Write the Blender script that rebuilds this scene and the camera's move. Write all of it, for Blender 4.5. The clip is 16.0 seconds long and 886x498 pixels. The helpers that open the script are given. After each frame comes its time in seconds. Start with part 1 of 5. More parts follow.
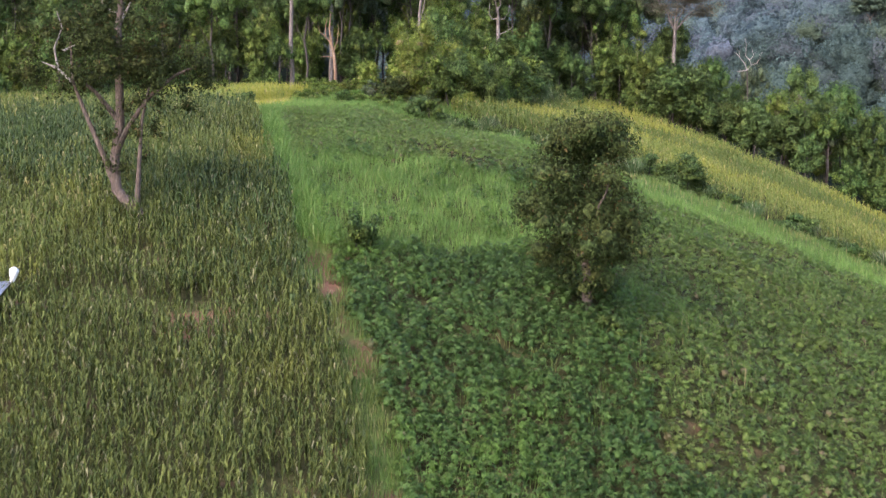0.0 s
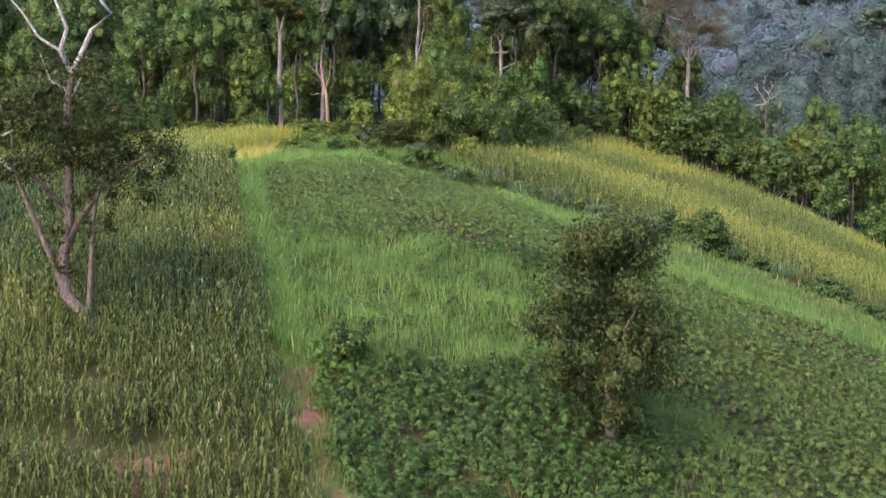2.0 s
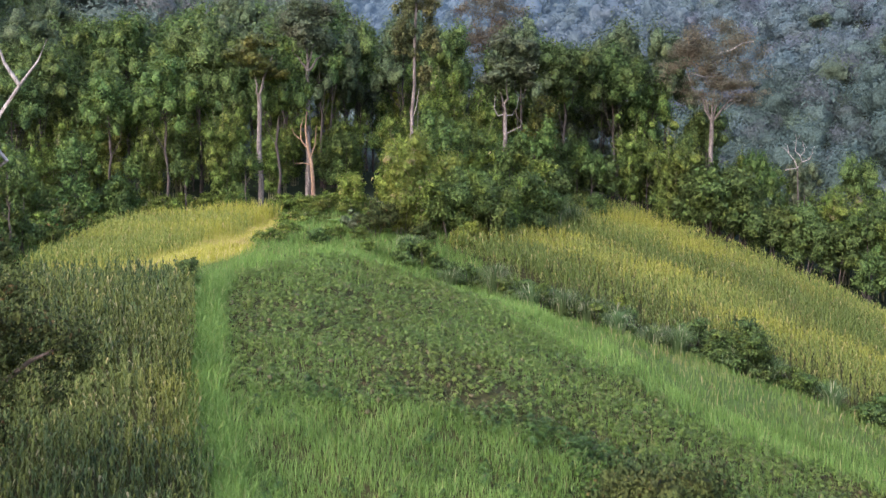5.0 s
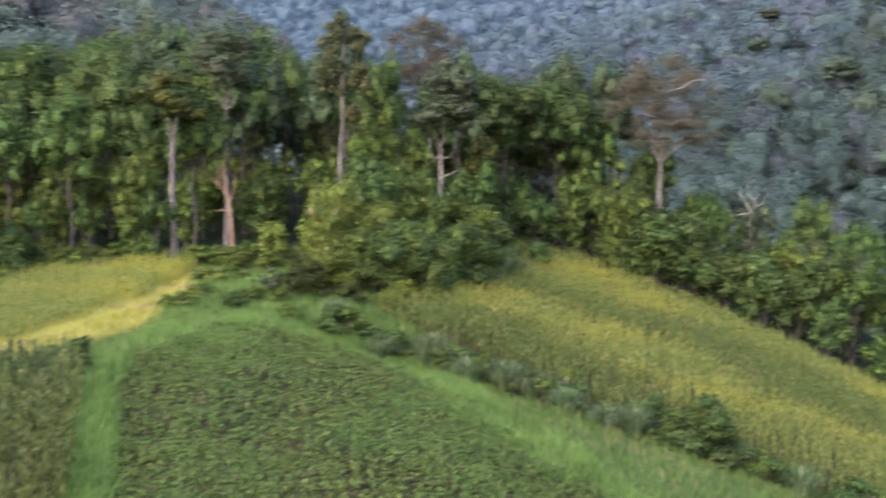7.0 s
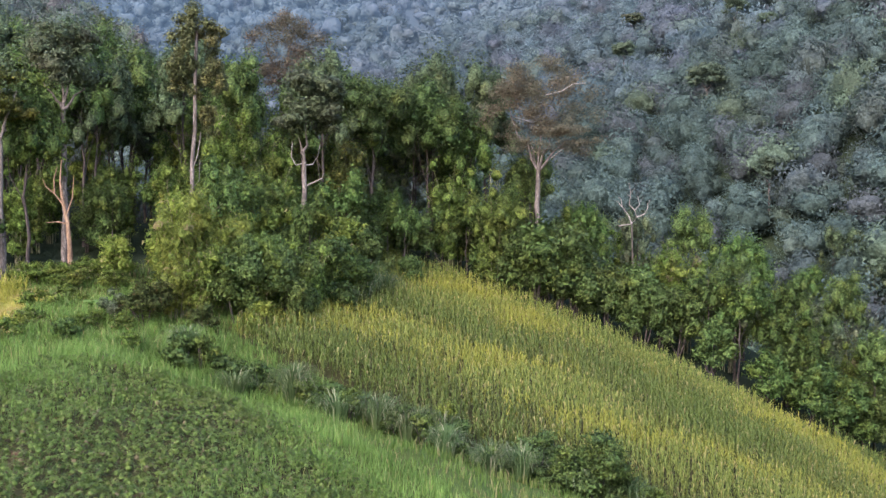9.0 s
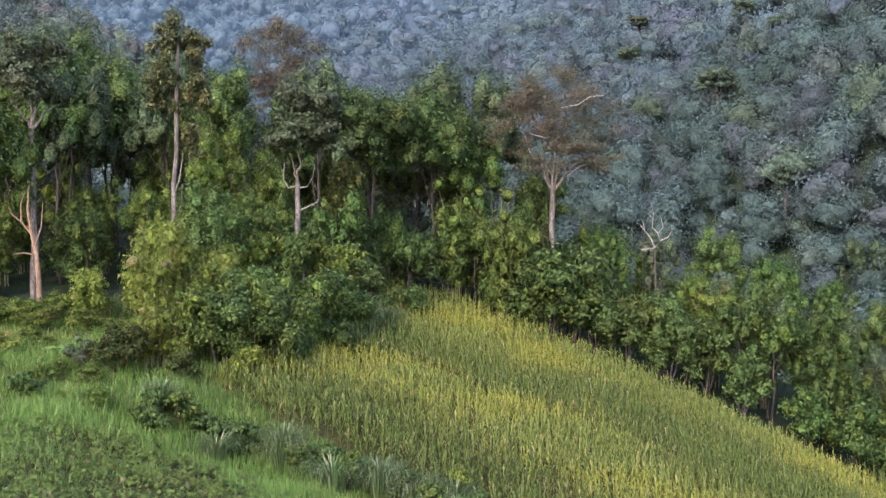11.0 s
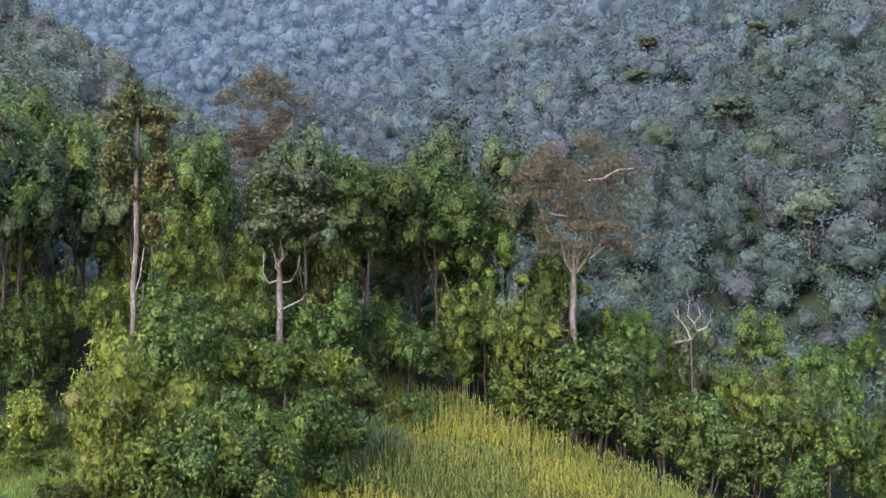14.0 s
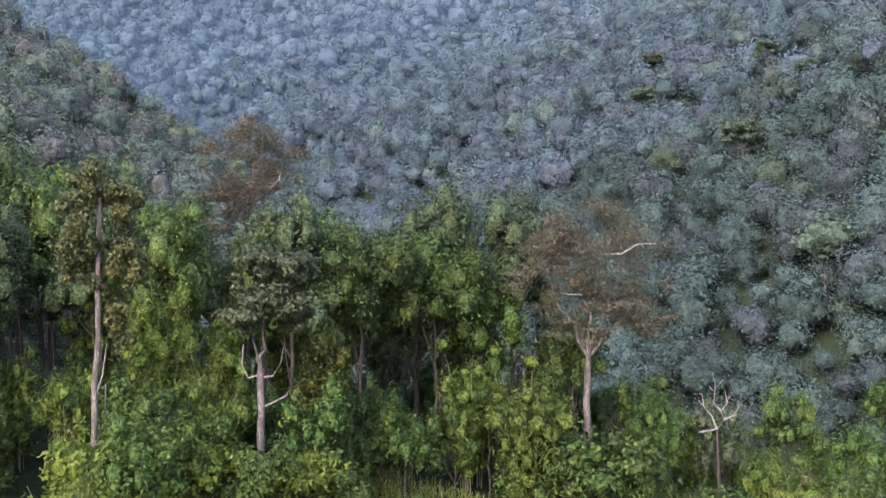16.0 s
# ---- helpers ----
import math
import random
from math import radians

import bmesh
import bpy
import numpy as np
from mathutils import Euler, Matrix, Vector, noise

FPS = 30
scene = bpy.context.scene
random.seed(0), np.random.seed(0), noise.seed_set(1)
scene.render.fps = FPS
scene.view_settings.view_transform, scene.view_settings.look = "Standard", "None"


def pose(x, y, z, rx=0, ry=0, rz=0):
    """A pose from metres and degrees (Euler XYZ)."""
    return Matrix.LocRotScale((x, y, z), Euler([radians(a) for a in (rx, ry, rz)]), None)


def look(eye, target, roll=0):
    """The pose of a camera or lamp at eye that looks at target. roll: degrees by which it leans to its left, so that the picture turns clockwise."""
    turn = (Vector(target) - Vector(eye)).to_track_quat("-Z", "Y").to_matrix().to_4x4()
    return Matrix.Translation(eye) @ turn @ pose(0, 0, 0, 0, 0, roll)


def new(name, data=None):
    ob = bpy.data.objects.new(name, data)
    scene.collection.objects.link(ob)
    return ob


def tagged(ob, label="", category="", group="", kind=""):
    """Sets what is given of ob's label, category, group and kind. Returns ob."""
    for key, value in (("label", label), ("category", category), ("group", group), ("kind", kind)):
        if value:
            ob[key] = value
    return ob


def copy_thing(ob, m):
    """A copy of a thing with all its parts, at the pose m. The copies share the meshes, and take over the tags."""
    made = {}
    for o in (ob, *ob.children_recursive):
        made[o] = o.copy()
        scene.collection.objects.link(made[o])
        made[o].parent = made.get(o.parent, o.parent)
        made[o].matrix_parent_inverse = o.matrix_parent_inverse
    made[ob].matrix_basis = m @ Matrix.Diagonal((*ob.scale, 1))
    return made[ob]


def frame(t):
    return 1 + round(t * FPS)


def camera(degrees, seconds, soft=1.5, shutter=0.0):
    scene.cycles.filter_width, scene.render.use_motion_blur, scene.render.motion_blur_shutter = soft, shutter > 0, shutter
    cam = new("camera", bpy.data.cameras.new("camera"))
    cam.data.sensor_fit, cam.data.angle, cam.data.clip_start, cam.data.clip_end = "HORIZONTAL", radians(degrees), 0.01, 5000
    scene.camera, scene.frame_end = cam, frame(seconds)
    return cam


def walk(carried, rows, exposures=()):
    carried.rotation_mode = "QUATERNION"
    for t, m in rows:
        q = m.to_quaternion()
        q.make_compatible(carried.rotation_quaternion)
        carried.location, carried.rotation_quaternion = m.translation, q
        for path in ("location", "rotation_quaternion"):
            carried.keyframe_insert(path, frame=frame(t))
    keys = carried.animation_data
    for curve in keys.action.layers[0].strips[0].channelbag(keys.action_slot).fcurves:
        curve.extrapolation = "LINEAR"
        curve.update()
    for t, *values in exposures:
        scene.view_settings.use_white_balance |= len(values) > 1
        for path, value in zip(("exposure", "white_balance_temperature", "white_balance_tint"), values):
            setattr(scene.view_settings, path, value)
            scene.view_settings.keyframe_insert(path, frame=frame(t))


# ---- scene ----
# The flight: seconds, x, y, z, yaw to the left, pitch up, roll (degrees)
PATH = [
    (0, 0.00, -0.00, 20.00, 2.07, -4.65, 0.36),
    (0.5, -0.08, 2.57, 21.25, 2.08, -4.68, 0.30),
    (1, -0.15, 5.14, 22.49, 2.10, -4.63, 0.19),
    (1.5, -0.21, 7.70, 23.74, 2.11, -4.60, 0.11),
    (2, -0.28, 10.24, 24.98, 2.12, -4.58, 0.06),
    (2.5, -0.32, 12.75, 26.24, 2.15, -4.52, -0.09),
    (3, -0.36, 15.28, 27.51, 2.17, -4.47, -0.12),
    (3.5, -0.40, 17.81, 28.81, 2.19, -4.40, -0.16),
    (4, -0.43, 20.33, 30.11, 2.21, -4.33, -0.30),
    (4.5, -0.42, 22.91, 31.39, 2.24, -4.33, -0.22),
    (6.4, -0.26, 32.67, 34.60, 2.25, -3.90, -0.09),
    (6.8, -0.23, 34.73, 35.28, 1.45, -3.71, -0.07),
    (7, -0.19, 35.78, 35.61, -0.73, -3.61, -0.07),
    (7.5, -0.19, 38.15, 35.85, -5.99, -3.59, 0.34),
    (8, -0.22, 40.54, 36.04, -7.21, -3.56, 0.37),
    (8.5, -0.23, 42.95, 36.20, -7.20, -3.51, 0.35),
    (9, -0.16, 45.35, 36.35, -7.18, -3.58, 0.21),
    (11.5, 0.71, 58.26, 38.87, -7.17, -3.40, -0.08),
    (12, 0.89, 60.76, 39.87, -7.19, -3.37, -0.06),
    (12.5, 1.14, 63.25, 40.91, -7.19, -3.31, -0.11),
    (13, 1.43, 65.75, 42.01, -7.18, -3.22, -0.06),
    (13.5, 1.74, 68.27, 43.14, -7.16, -3.15, -0.12),
    (14, 2.05, 70.77, 44.30, -7.14, -3.09, -0.23),
    (14.5, 2.36, 73.26, 45.53, -7.14, -3.02, -0.24),
    (15, 2.66, 75.73, 46.85, -7.14, -2.94, -0.22),
    (15.5, 2.94, 78.16, 48.20, -7.13, -2.91, -0.19),
    (16, 3.22, 80.57, 49.55, -7.15, -2.93, -0.09),
]


def aim(x, y, z, yaw, pitch, roll):
    a, b = radians(yaw), radians(pitch)
    way = Vector((-math.sin(a) * math.cos(b), math.cos(a) * math.cos(b), math.sin(b)))
    return look((x, y, z), Vector((x, y, z)) + way, roll)


cam = camera(40.0, 16.0, soft=1.4, shutter=0.5)
walk(cam, [(t, aim(*row)) for t, *row in PATH])

# ---------------------------------------------------------------- light
world = bpy.data.worlds.new("sky")
scene.world = world
world.use_nodes = True
wn = world.node_tree.nodes
sky = wn.new("ShaderNodeTexSky")
sky.sky_type = "NISHITA"
sky.sun_disc = False
sky.sun_elevation, sky.sun_rotation = radians(38), radians(215)
sky.air_density, sky.dust_density, sky.ozone_density = 1.3, 2.5, 1.5
wn["Background"].inputs["Strength"].default_value = 0.34
world.node_tree.links.new(sky.outputs[0], wn["Background"].inputs["Color"])
sun = new("sun", bpy.data.lights.new("sun", "SUN"))
sun.data.energy, sun.data.angle, sun.data.color = 1.35, radians(18), (1.0, 0.95, 0.86)
sun.matrix_world = look((0, 0, 0), (math.sin(radians(35)) * 0.79, math.cos(radians(35)) * 0.79, -0.62))
scene.view_settings.exposure = 0.95

scene.view_settings.use_white_balance = True
scene.view_settings.white_balance_temperature, scene.view_settings.white_balance_tint = 6150, 25

# ---------------------------------------------------------------- materials
def material(name):
    m = bpy.data.materials.new(name)
    m.use_nodes = True
    n, l = m.node_tree.nodes, m.node_tree.links
    return m, n, l, n["Principled BSDF"]


def mixed(n, l, fac, a, b):
    k = n.new("ShaderNodeMix")
    k.data_type = "RGBA"
    for value, socket in ((fac, k.inputs[0]), (a, k.inputs[6]), (b, k.inputs[7])):
        if isinstance(value, (tuple, list)):
            socket.default_value = (*value, 1.0) if len(value) == 3 else value
        elif isinstance(value, (int, float)):
            socket.default_value = value
        else:
            l.new(value, socket)
    return k.outputs[2]


def ramped(n, l, value, a, b):
    k = n.new("ShaderNodeMapRange")
    k.inputs[1].default_value, k.inputs[2].default_value = a, b
    l.new(value, k.inputs[0])
    return k.outputs[0]


def noise_at(n, l, scale, detail=2.0, stretch=None):
    g = n.new("ShaderNodeNewGeometry")
    t = n.new("ShaderNodeTexNoise")
    t.inputs["Scale"].default_value, t.inputs["Detail"].default_value = scale, detail
    src = g.outputs["Position"]
    if stretch:
        k = n.new("ShaderNodeMapping")
        k.inputs["Rotation"].default_value = (0, 0, radians(stretch[0]))
        k.inputs["Scale"].default_value = stretch[1:]
        l.new(src, k.inputs["Vector"])
        src = k.outputs[0]
    l.new(src, t.inputs["Vector"])
    return t.outputs["Fac"]


def leaf_material(name, dark, light, alt, alt_scale=0.3, alt_range=(0.45, 0.65), through_light=0.3, rough=0.55, spec=0.3, tip=None, tip_share=0.12, crowns=False, stretch=None, vary=0.16, fuzz=0.0, grain=4.5, depth=0.3, gap_shade=0.64, tone=None):
    """Foliage: every leaf its own shade, larger drifts of another tone, some dry leaves, and a change from plant to
    plant. Fine noise also paints shaded gaps between leaves.
    """
    m, n, l, p = material(name)
    g = n.new("ShaderNodeNewGeometry")
    col = mixed(n, l, g.outputs["Random Per Island"], dark, light)
    col = mixed(n, l, ramped(n, l, noise_at(n, l, alt_scale, 3, stretch), *alt_range), col, alt)
    if tone:
        a = n.new("ShaderNodeAttribute")
        a.attribute_name = "tone"
        col = mixed(n, l, ramped(n, l, a.outputs["Fac"], 0.5, 0.72), col, tone[0])
        col = mixed(n, l, ramped(n, l, a.outputs["Fac"], 0.84, 0.90), col, tone[1])
    if tip:
        w = n.new("ShaderNodeTexWhiteNoise")
        w.noise_dimensions = "1D"
        l.new(g.outputs["Random Per Island"], w.inputs["W"])
        col = mixed(n, l, ramped(n, l, w.outputs["Value"], 1 - tip_share - 0.02, 1 - tip_share), col, tip)
    if crowns:
        a = n.new("ShaderNodeAttribute")
        a.attribute_name = "shade"
        value = hue_v = a.outputs["Fac"]
    else:
        o = n.new("ShaderNodeObjectInfo")
        value = o.outputs["Random"]
        hue_v = value
    h = n.new("ShaderNodeHueSaturation")
    l.new(col, h.inputs["Color"])
    k = n.new("ShaderNodeMapRange")
    k.inputs[3].default_value, k.inputs[4].default_value = 1 - vary, 1 + vary
    l.new(value, k.inputs[0])
    l.new(k.outputs[0], h.inputs["Value"])
    k2 = n.new("ShaderNodeMapRange")
    k2.inputs[3].default_value, k2.inputs[4].default_value = 0.5 - 0.06 * vary, 0.5 + 0.06 * vary
    l.new(hue_v, k2.inputs[0])
    l.new(k2.outputs[0], h.inputs["Hue"])
    col = h.outputs[0]
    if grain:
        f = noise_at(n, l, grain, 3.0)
        # Noise blends the colour towards black, painting the shaded gaps between leaves.
        col = mixed(n, l, ramped(n, l, f, 0.42, 0.60), mixed(n, l, gap_shade, col, (0.0, 0.0, 0.0)), col)
        b = n.new("ShaderNodeBump")
        b.inputs["Strength"].default_value, b.inputs["Distance"].default_value = 0.9, depth
        l.new(f, b.inputs["Height"])
        l.new(b.outputs[0], p.inputs["Normal"])
    l.new(col, p.inputs["Base Color"])
    p.inputs["Roughness"].default_value = rough
    p.inputs["Specular IOR Level"].default_value = spec
    if fuzz:
        p.inputs["Sheen Weight"].default_value, p.inputs["Sheen Roughness"].default_value = fuzz, 0.6
        p.inputs["Sheen Tint"].default_value = (0.72, 0.86, 1.0, 1.0)
    if through_light:
        t = n.new("ShaderNodeBsdfTranslucent")
        l.new(col, t.inputs["Color"])
        x = n.new("ShaderNodeMixShader")
        x.inputs[0].default_value = through_light
        l.new(p.outputs[0], x.inputs[1])
        l.new(t.outputs[0], x.inputs[2])
        l.new(x.outputs[0], n["Material Output"].inputs["Surface"])
    return m


def bark_material(name, base, pale, streak=3.0, pale_range=(0.4, 0.65)):
    m, n, l, p = material(name)
    f = noise_at(n, l, streak, 5, (0, 2.0, 2.0, 0.5))
    f2 = noise_at(n, l, 14, 4, (0, 1, 1, 0.25))
    col = mixed(n, l, ramped(n, l, f, *pale_range), base, pale)
    col = mixed(n, l, ramped(n, l, f2, 0.35, 0.75), tuple(c * 0.55 for c in base), col)
    l.new(col, p.inputs["Base Color"])
    b = n.new("ShaderNodeBump")
    b.inputs["Strength"].default_value, b.inputs["Distance"].default_value = 0.6, 0.05
    l.new(f2, b.inputs["Height"])
    l.new(b.outputs[0], p.inputs["Normal"])
    p.inputs["Roughness"].default_value = 0.9
    return m


def ground_material():
    """Earth with low weeds; the attribute 'bare' gives trodden red soil, 'straw' ripe dry grass. Field soil and forest
    floor are coloured darker for the shade under plants.
    """
    m, n, l, p = material("earth_and_weeds")
    fine, mid, wide = noise_at(n, l, 2.6, 6), noise_at(n, l, 0.55, 4), noise_at(n, l, 0.06, 3)
    weeds = mixed(n, l, fine, (0.035, 0.06, 0.015), (0.08, 0.12, 0.028))
    weeds = mixed(n, l, ramped(n, l, wide, 0.4, 0.65), weeds, (0.07, 0.085, 0.02))
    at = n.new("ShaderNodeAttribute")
    at.attribute_name = "tilled_shade"
    # Field soil, its colour lowered for the shade under the crops.
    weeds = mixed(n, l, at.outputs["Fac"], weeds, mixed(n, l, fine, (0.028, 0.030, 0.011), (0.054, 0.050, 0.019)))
    soil = mixed(n, l, fine, (0.08, 0.045, 0.027), (0.19, 0.10, 0.062))
    a = n.new("ShaderNodeAttribute")
    a.attribute_name = "bare"
    s = n.new("ShaderNodeMath")
    s.operation = "ADD"
    l.new(a.outputs["Fac"], s.inputs[0])
    l.new(mid, s.inputs[1])
    col = mixed(n, l, ramped(n, l, s.outputs[0], 0.62, 0.85), weeds, soil)
    a2 = n.new("ShaderNodeAttribute")
    a2.attribute_name = "straw"
    dry = mixed(n, l, fine, (0.24, 0.22, 0.035), (0.36, 0.33, 0.07))
    col = mixed(n, l, a2.outputs["Fac"], col, dry)
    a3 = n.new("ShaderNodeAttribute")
    a3.attribute_name = "shaded_litter"
    # Leaf-strewn forest floor, painted darker as the shade between trees.
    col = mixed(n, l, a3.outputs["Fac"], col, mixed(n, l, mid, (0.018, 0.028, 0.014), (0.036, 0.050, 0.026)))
    l.new(col, p.inputs["Base Color"])
    b = n.new("ShaderNodeBump")
    b.inputs["Strength"].default_value, b.inputs["Distance"].default_value = 0.8, 0.25
    l.new(fine, b.inputs["Height"])
    l.new(b.outputs[0], p.inputs["Normal"])
    p.inputs["Roughness"].default_value, p.inputs["Specular IOR Level"].default_value = 0.95, 0.08
    return m


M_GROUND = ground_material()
M_CORN = leaf_material("ripening_maize", (0.035, 0.052, 0.010), (0.137, 0.158, 0.038), (0.142, 0.149, 0.029), 0.07, (0.56, 0.72), 0.25, 0.6, 0.18, (0.205, 0.190, 0.090), 0.04, vary=0.0, grain=0)
M_CORN_MID = leaf_material("fresh_maize", (0.072, 0.106, 0.020), (0.155, 0.198, 0.044), (0.108, 0.148, 0.030), 0.2, (0.5, 0.7), 0.3, 0.55, 0.25, (0.263, 0.231, 0.091), 0.05, vary=0.0, grain=0)
M_CORN_DARK = leaf_material("green_maize", (0.028, 0.048, 0.013), (0.105, 0.143, 0.046), (0.066, 0.099, 0.024), 0.2, (0.5, 0.7), 0.25, 0.6, 0.18, (0.200, 0.188, 0.096), 0.03, vary=0.0, grain=0)
M_CORN_PALE = leaf_material("pale_green_maize", (0.077, 0.104, 0.022), (0.169, 0.198, 0.049), (0.180, 0.187, 0.034), 0.13, (0.50, 0.64), 0.35, 0.55, 0.25, (0.34, 0.30, 0.12), 0.06, vary=0.0, grain=0)
M_CORN_GOLD = leaf_material("yellow_green_maize", (0.13, 0.17, 0.035), (0.25, 0.29, 0.065), (0.31, 0.31, 0.050), 0.13, (0.46, 0.60), 0.38, 0.55, 0.25, (0.38, 0.32, 0.11), 0.08, stretch=(-28, 0.5, 1.5, 1.0), vary=0.0, grain=0)
M_CASSAVA = leaf_material("cassava_leaf", (0.062, 0.129, 0.028), (0.102, 0.187, 0.040), (0.117, 0.215, 0.034), 0.12, (0.5, 0.68), 0.3, 0.55, 0.25, (0.138, 0.138, 0.055), 0.04, vary=0.0, grain=8.0, depth=0.14, gap_shade=0.3)
M_CASSAVA_OLD = leaf_material("thin_cassava_leaf", (0.099, 0.164, 0.034), (0.158, 0.243, 0.051), (0.158, 0.217, 0.042), 0.15, (0.48, 0.66), 0.3, 0.55, 0.25, (0.190, 0.160, 0.080), 0.08, vary=0.0, grain=8.0, depth=0.14, gap_shade=0.25)
M_LIME = leaf_material("lush_tall_grass", (0.115, 0.208, 0.041), (0.198, 0.315, 0.071), (0.099, 0.179, 0.035), 0.25, (0.45, 0.65), 0.4, 0.55, 0.25, (0.259, 0.285, 0.099), 0.06, vary=0.0, grain=0)
M_GRASS = leaf_material("weedy_grass", (0.06, 0.12, 0.02), (0.13, 0.20, 0.04), (0.18, 0.19, 0.05), 0.2, (0.55, 0.72), 0.35, 0.55, 0.3, (0.27, 0.23, 0.10), 0.08, vary=0.0, grain=0)
M_GOLD = leaf_material("ripe_dry_grass", (0.24, 0.24, 0.03), (0.42, 0.40, 0.07), (0.34, 0.27, 0.10), 0.10, (0.5, 0.62), 0.35, 0.6, 0.25, (0.46, 0.38, 0.18), 0.12, stretch=(35, 0.5, 2.0, 1.0), vary=0.0, grain=0)
M_CANE = leaf_material("cane_grass_blade", (0.053, 0.096, 0.029), (0.112, 0.160, 0.065), (0.090, 0.128, 0.043), 0.6, (0.5, 0.7), 0.3, 0.7, 0.15, (0.270, 0.272, 0.158), 0.16, grain=0)
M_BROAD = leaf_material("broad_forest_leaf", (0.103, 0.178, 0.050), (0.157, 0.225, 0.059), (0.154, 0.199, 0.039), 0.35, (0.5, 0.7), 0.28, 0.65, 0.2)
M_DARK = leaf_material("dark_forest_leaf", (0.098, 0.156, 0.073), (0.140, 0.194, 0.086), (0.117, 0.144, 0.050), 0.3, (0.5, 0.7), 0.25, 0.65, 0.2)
# One bamboo leaf in three tones; sunlight and shade are put into the colours.
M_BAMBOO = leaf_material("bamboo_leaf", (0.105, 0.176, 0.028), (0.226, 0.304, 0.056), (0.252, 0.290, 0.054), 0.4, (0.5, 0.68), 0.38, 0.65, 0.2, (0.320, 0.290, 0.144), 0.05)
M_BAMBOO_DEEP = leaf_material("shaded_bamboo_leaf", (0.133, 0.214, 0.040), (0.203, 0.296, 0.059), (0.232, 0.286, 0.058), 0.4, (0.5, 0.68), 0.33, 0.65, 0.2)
M_BAMBOO_SUN = leaf_material("sunlit_bamboo_leaf", (0.126, 0.180, 0.030), (0.265, 0.337, 0.062), (0.274, 0.313, 0.054), 0.4, (0.5, 0.68), 0.38, 0.65, 0.2, (0.358, 0.313, 0.137), 0.04, gap_shade=0.36)
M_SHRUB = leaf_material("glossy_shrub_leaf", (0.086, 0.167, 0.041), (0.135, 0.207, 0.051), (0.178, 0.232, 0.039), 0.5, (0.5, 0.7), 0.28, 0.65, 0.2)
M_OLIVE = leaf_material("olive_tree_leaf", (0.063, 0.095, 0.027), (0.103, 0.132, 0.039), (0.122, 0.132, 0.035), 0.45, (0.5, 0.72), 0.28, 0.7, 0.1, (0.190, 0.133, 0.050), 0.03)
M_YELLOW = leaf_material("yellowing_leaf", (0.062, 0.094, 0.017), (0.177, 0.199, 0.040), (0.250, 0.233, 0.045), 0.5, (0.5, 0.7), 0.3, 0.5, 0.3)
M_RUSSET = leaf_material("russet_fading_leaf", (0.122, 0.112, 0.072), (0.168, 0.156, 0.098), (0.172, 0.124, 0.080), 0.25, (0.5, 0.66), 0.3, 0.6, 0.15, (0.178, 0.120, 0.078), 0.05, gap_shade=0.4)
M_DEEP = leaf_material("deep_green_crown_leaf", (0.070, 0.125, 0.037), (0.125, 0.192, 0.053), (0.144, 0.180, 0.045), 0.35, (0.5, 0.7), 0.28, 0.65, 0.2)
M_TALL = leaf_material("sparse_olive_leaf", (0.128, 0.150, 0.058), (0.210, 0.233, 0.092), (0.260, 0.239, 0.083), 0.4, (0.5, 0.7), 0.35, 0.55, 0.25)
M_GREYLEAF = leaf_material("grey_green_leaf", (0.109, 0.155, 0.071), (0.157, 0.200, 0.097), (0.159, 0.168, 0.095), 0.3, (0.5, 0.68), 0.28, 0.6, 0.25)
# Blue haze of distance is put into these two hillside leaf colours.
M_WOODS = leaf_material("haze_tinted_hill_leaf", (0.076, 0.117, 0.102), (0.105, 0.153, 0.125), (0.087, 0.124, 0.112), 0.05, (0.52, 0.68), 0.25, 0.8, 0.1, crowns=True, vary=0.26, grain=1.7, depth=0.3, gap_shade=0.42, tone=((0.097, 0.115, 0.115), (0.118, 0.168, 0.109)))
M_WOODS_MID = leaf_material("hazier_hill_leaf", (0.090, 0.137, 0.144), (0.116, 0.164, 0.164), (0.105, 0.143, 0.154), 0.04, (0.52, 0.68), 0.25, 0.8, 0.1, crowns=True, vary=0.24, grain=1.4, depth=0.3, gap_shade=0.34, tone=((0.110, 0.133, 0.151), (0.128, 0.177, 0.154)))
M_HILL_GREEN = leaf_material("hillside_crown_leaf", (0.094, 0.135, 0.087), (0.117, 0.163, 0.105), (0.124, 0.155, 0.091), 0.1, (0.5, 0.68), 0.25, 0.8, 0.1, grain=2.0, depth=0.2, gap_shade=0.3)
M_WOODS_L = leaf_material("spur_wood_leaf", (0.116, 0.159, 0.129), (0.159, 0.204, 0.157), (0.151, 0.168, 0.143), 0.04, (0.52, 0.66), 0.25, 0.8, 0.1, crowns=True, vary=0.24, grain=1.7, depth=0.3, gap_shade=0.4, tone=((0.159, 0.159, 0.146), (0.171, 0.215, 0.133)))
M_BARK = bark_material("dark_forest_bark", (0.055, 0.042, 0.035), (0.14, 0.115, 0.095))
M_BARK_FIELD = bark_material("brown_bark", (0.085, 0.06, 0.045), (0.19, 0.145, 0.115))
M_PALE = bark_material("pale_smooth_bark", (0.10, 0.082, 0.068), (0.30, 0.255, 0.22), 1.6, (0.38, 0.6))
M_DEAD = bark_material("bleached_dead_wood", (0.22, 0.19, 0.165), (0.46, 0.42, 0.375), 1.5, (0.3, 0.6))
M_RUST = bark_material("orange_dead_wood", (0.22, 0.13, 0.075), (0.40, 0.27, 0.17), 1.0, (0.35, 0.65))
M_CULM = bark_material("dry_bamboo_culm", (0.20, 0.19, 0.09), (0.38, 0.36, 0.22), 1.0, (0.35, 0.65))
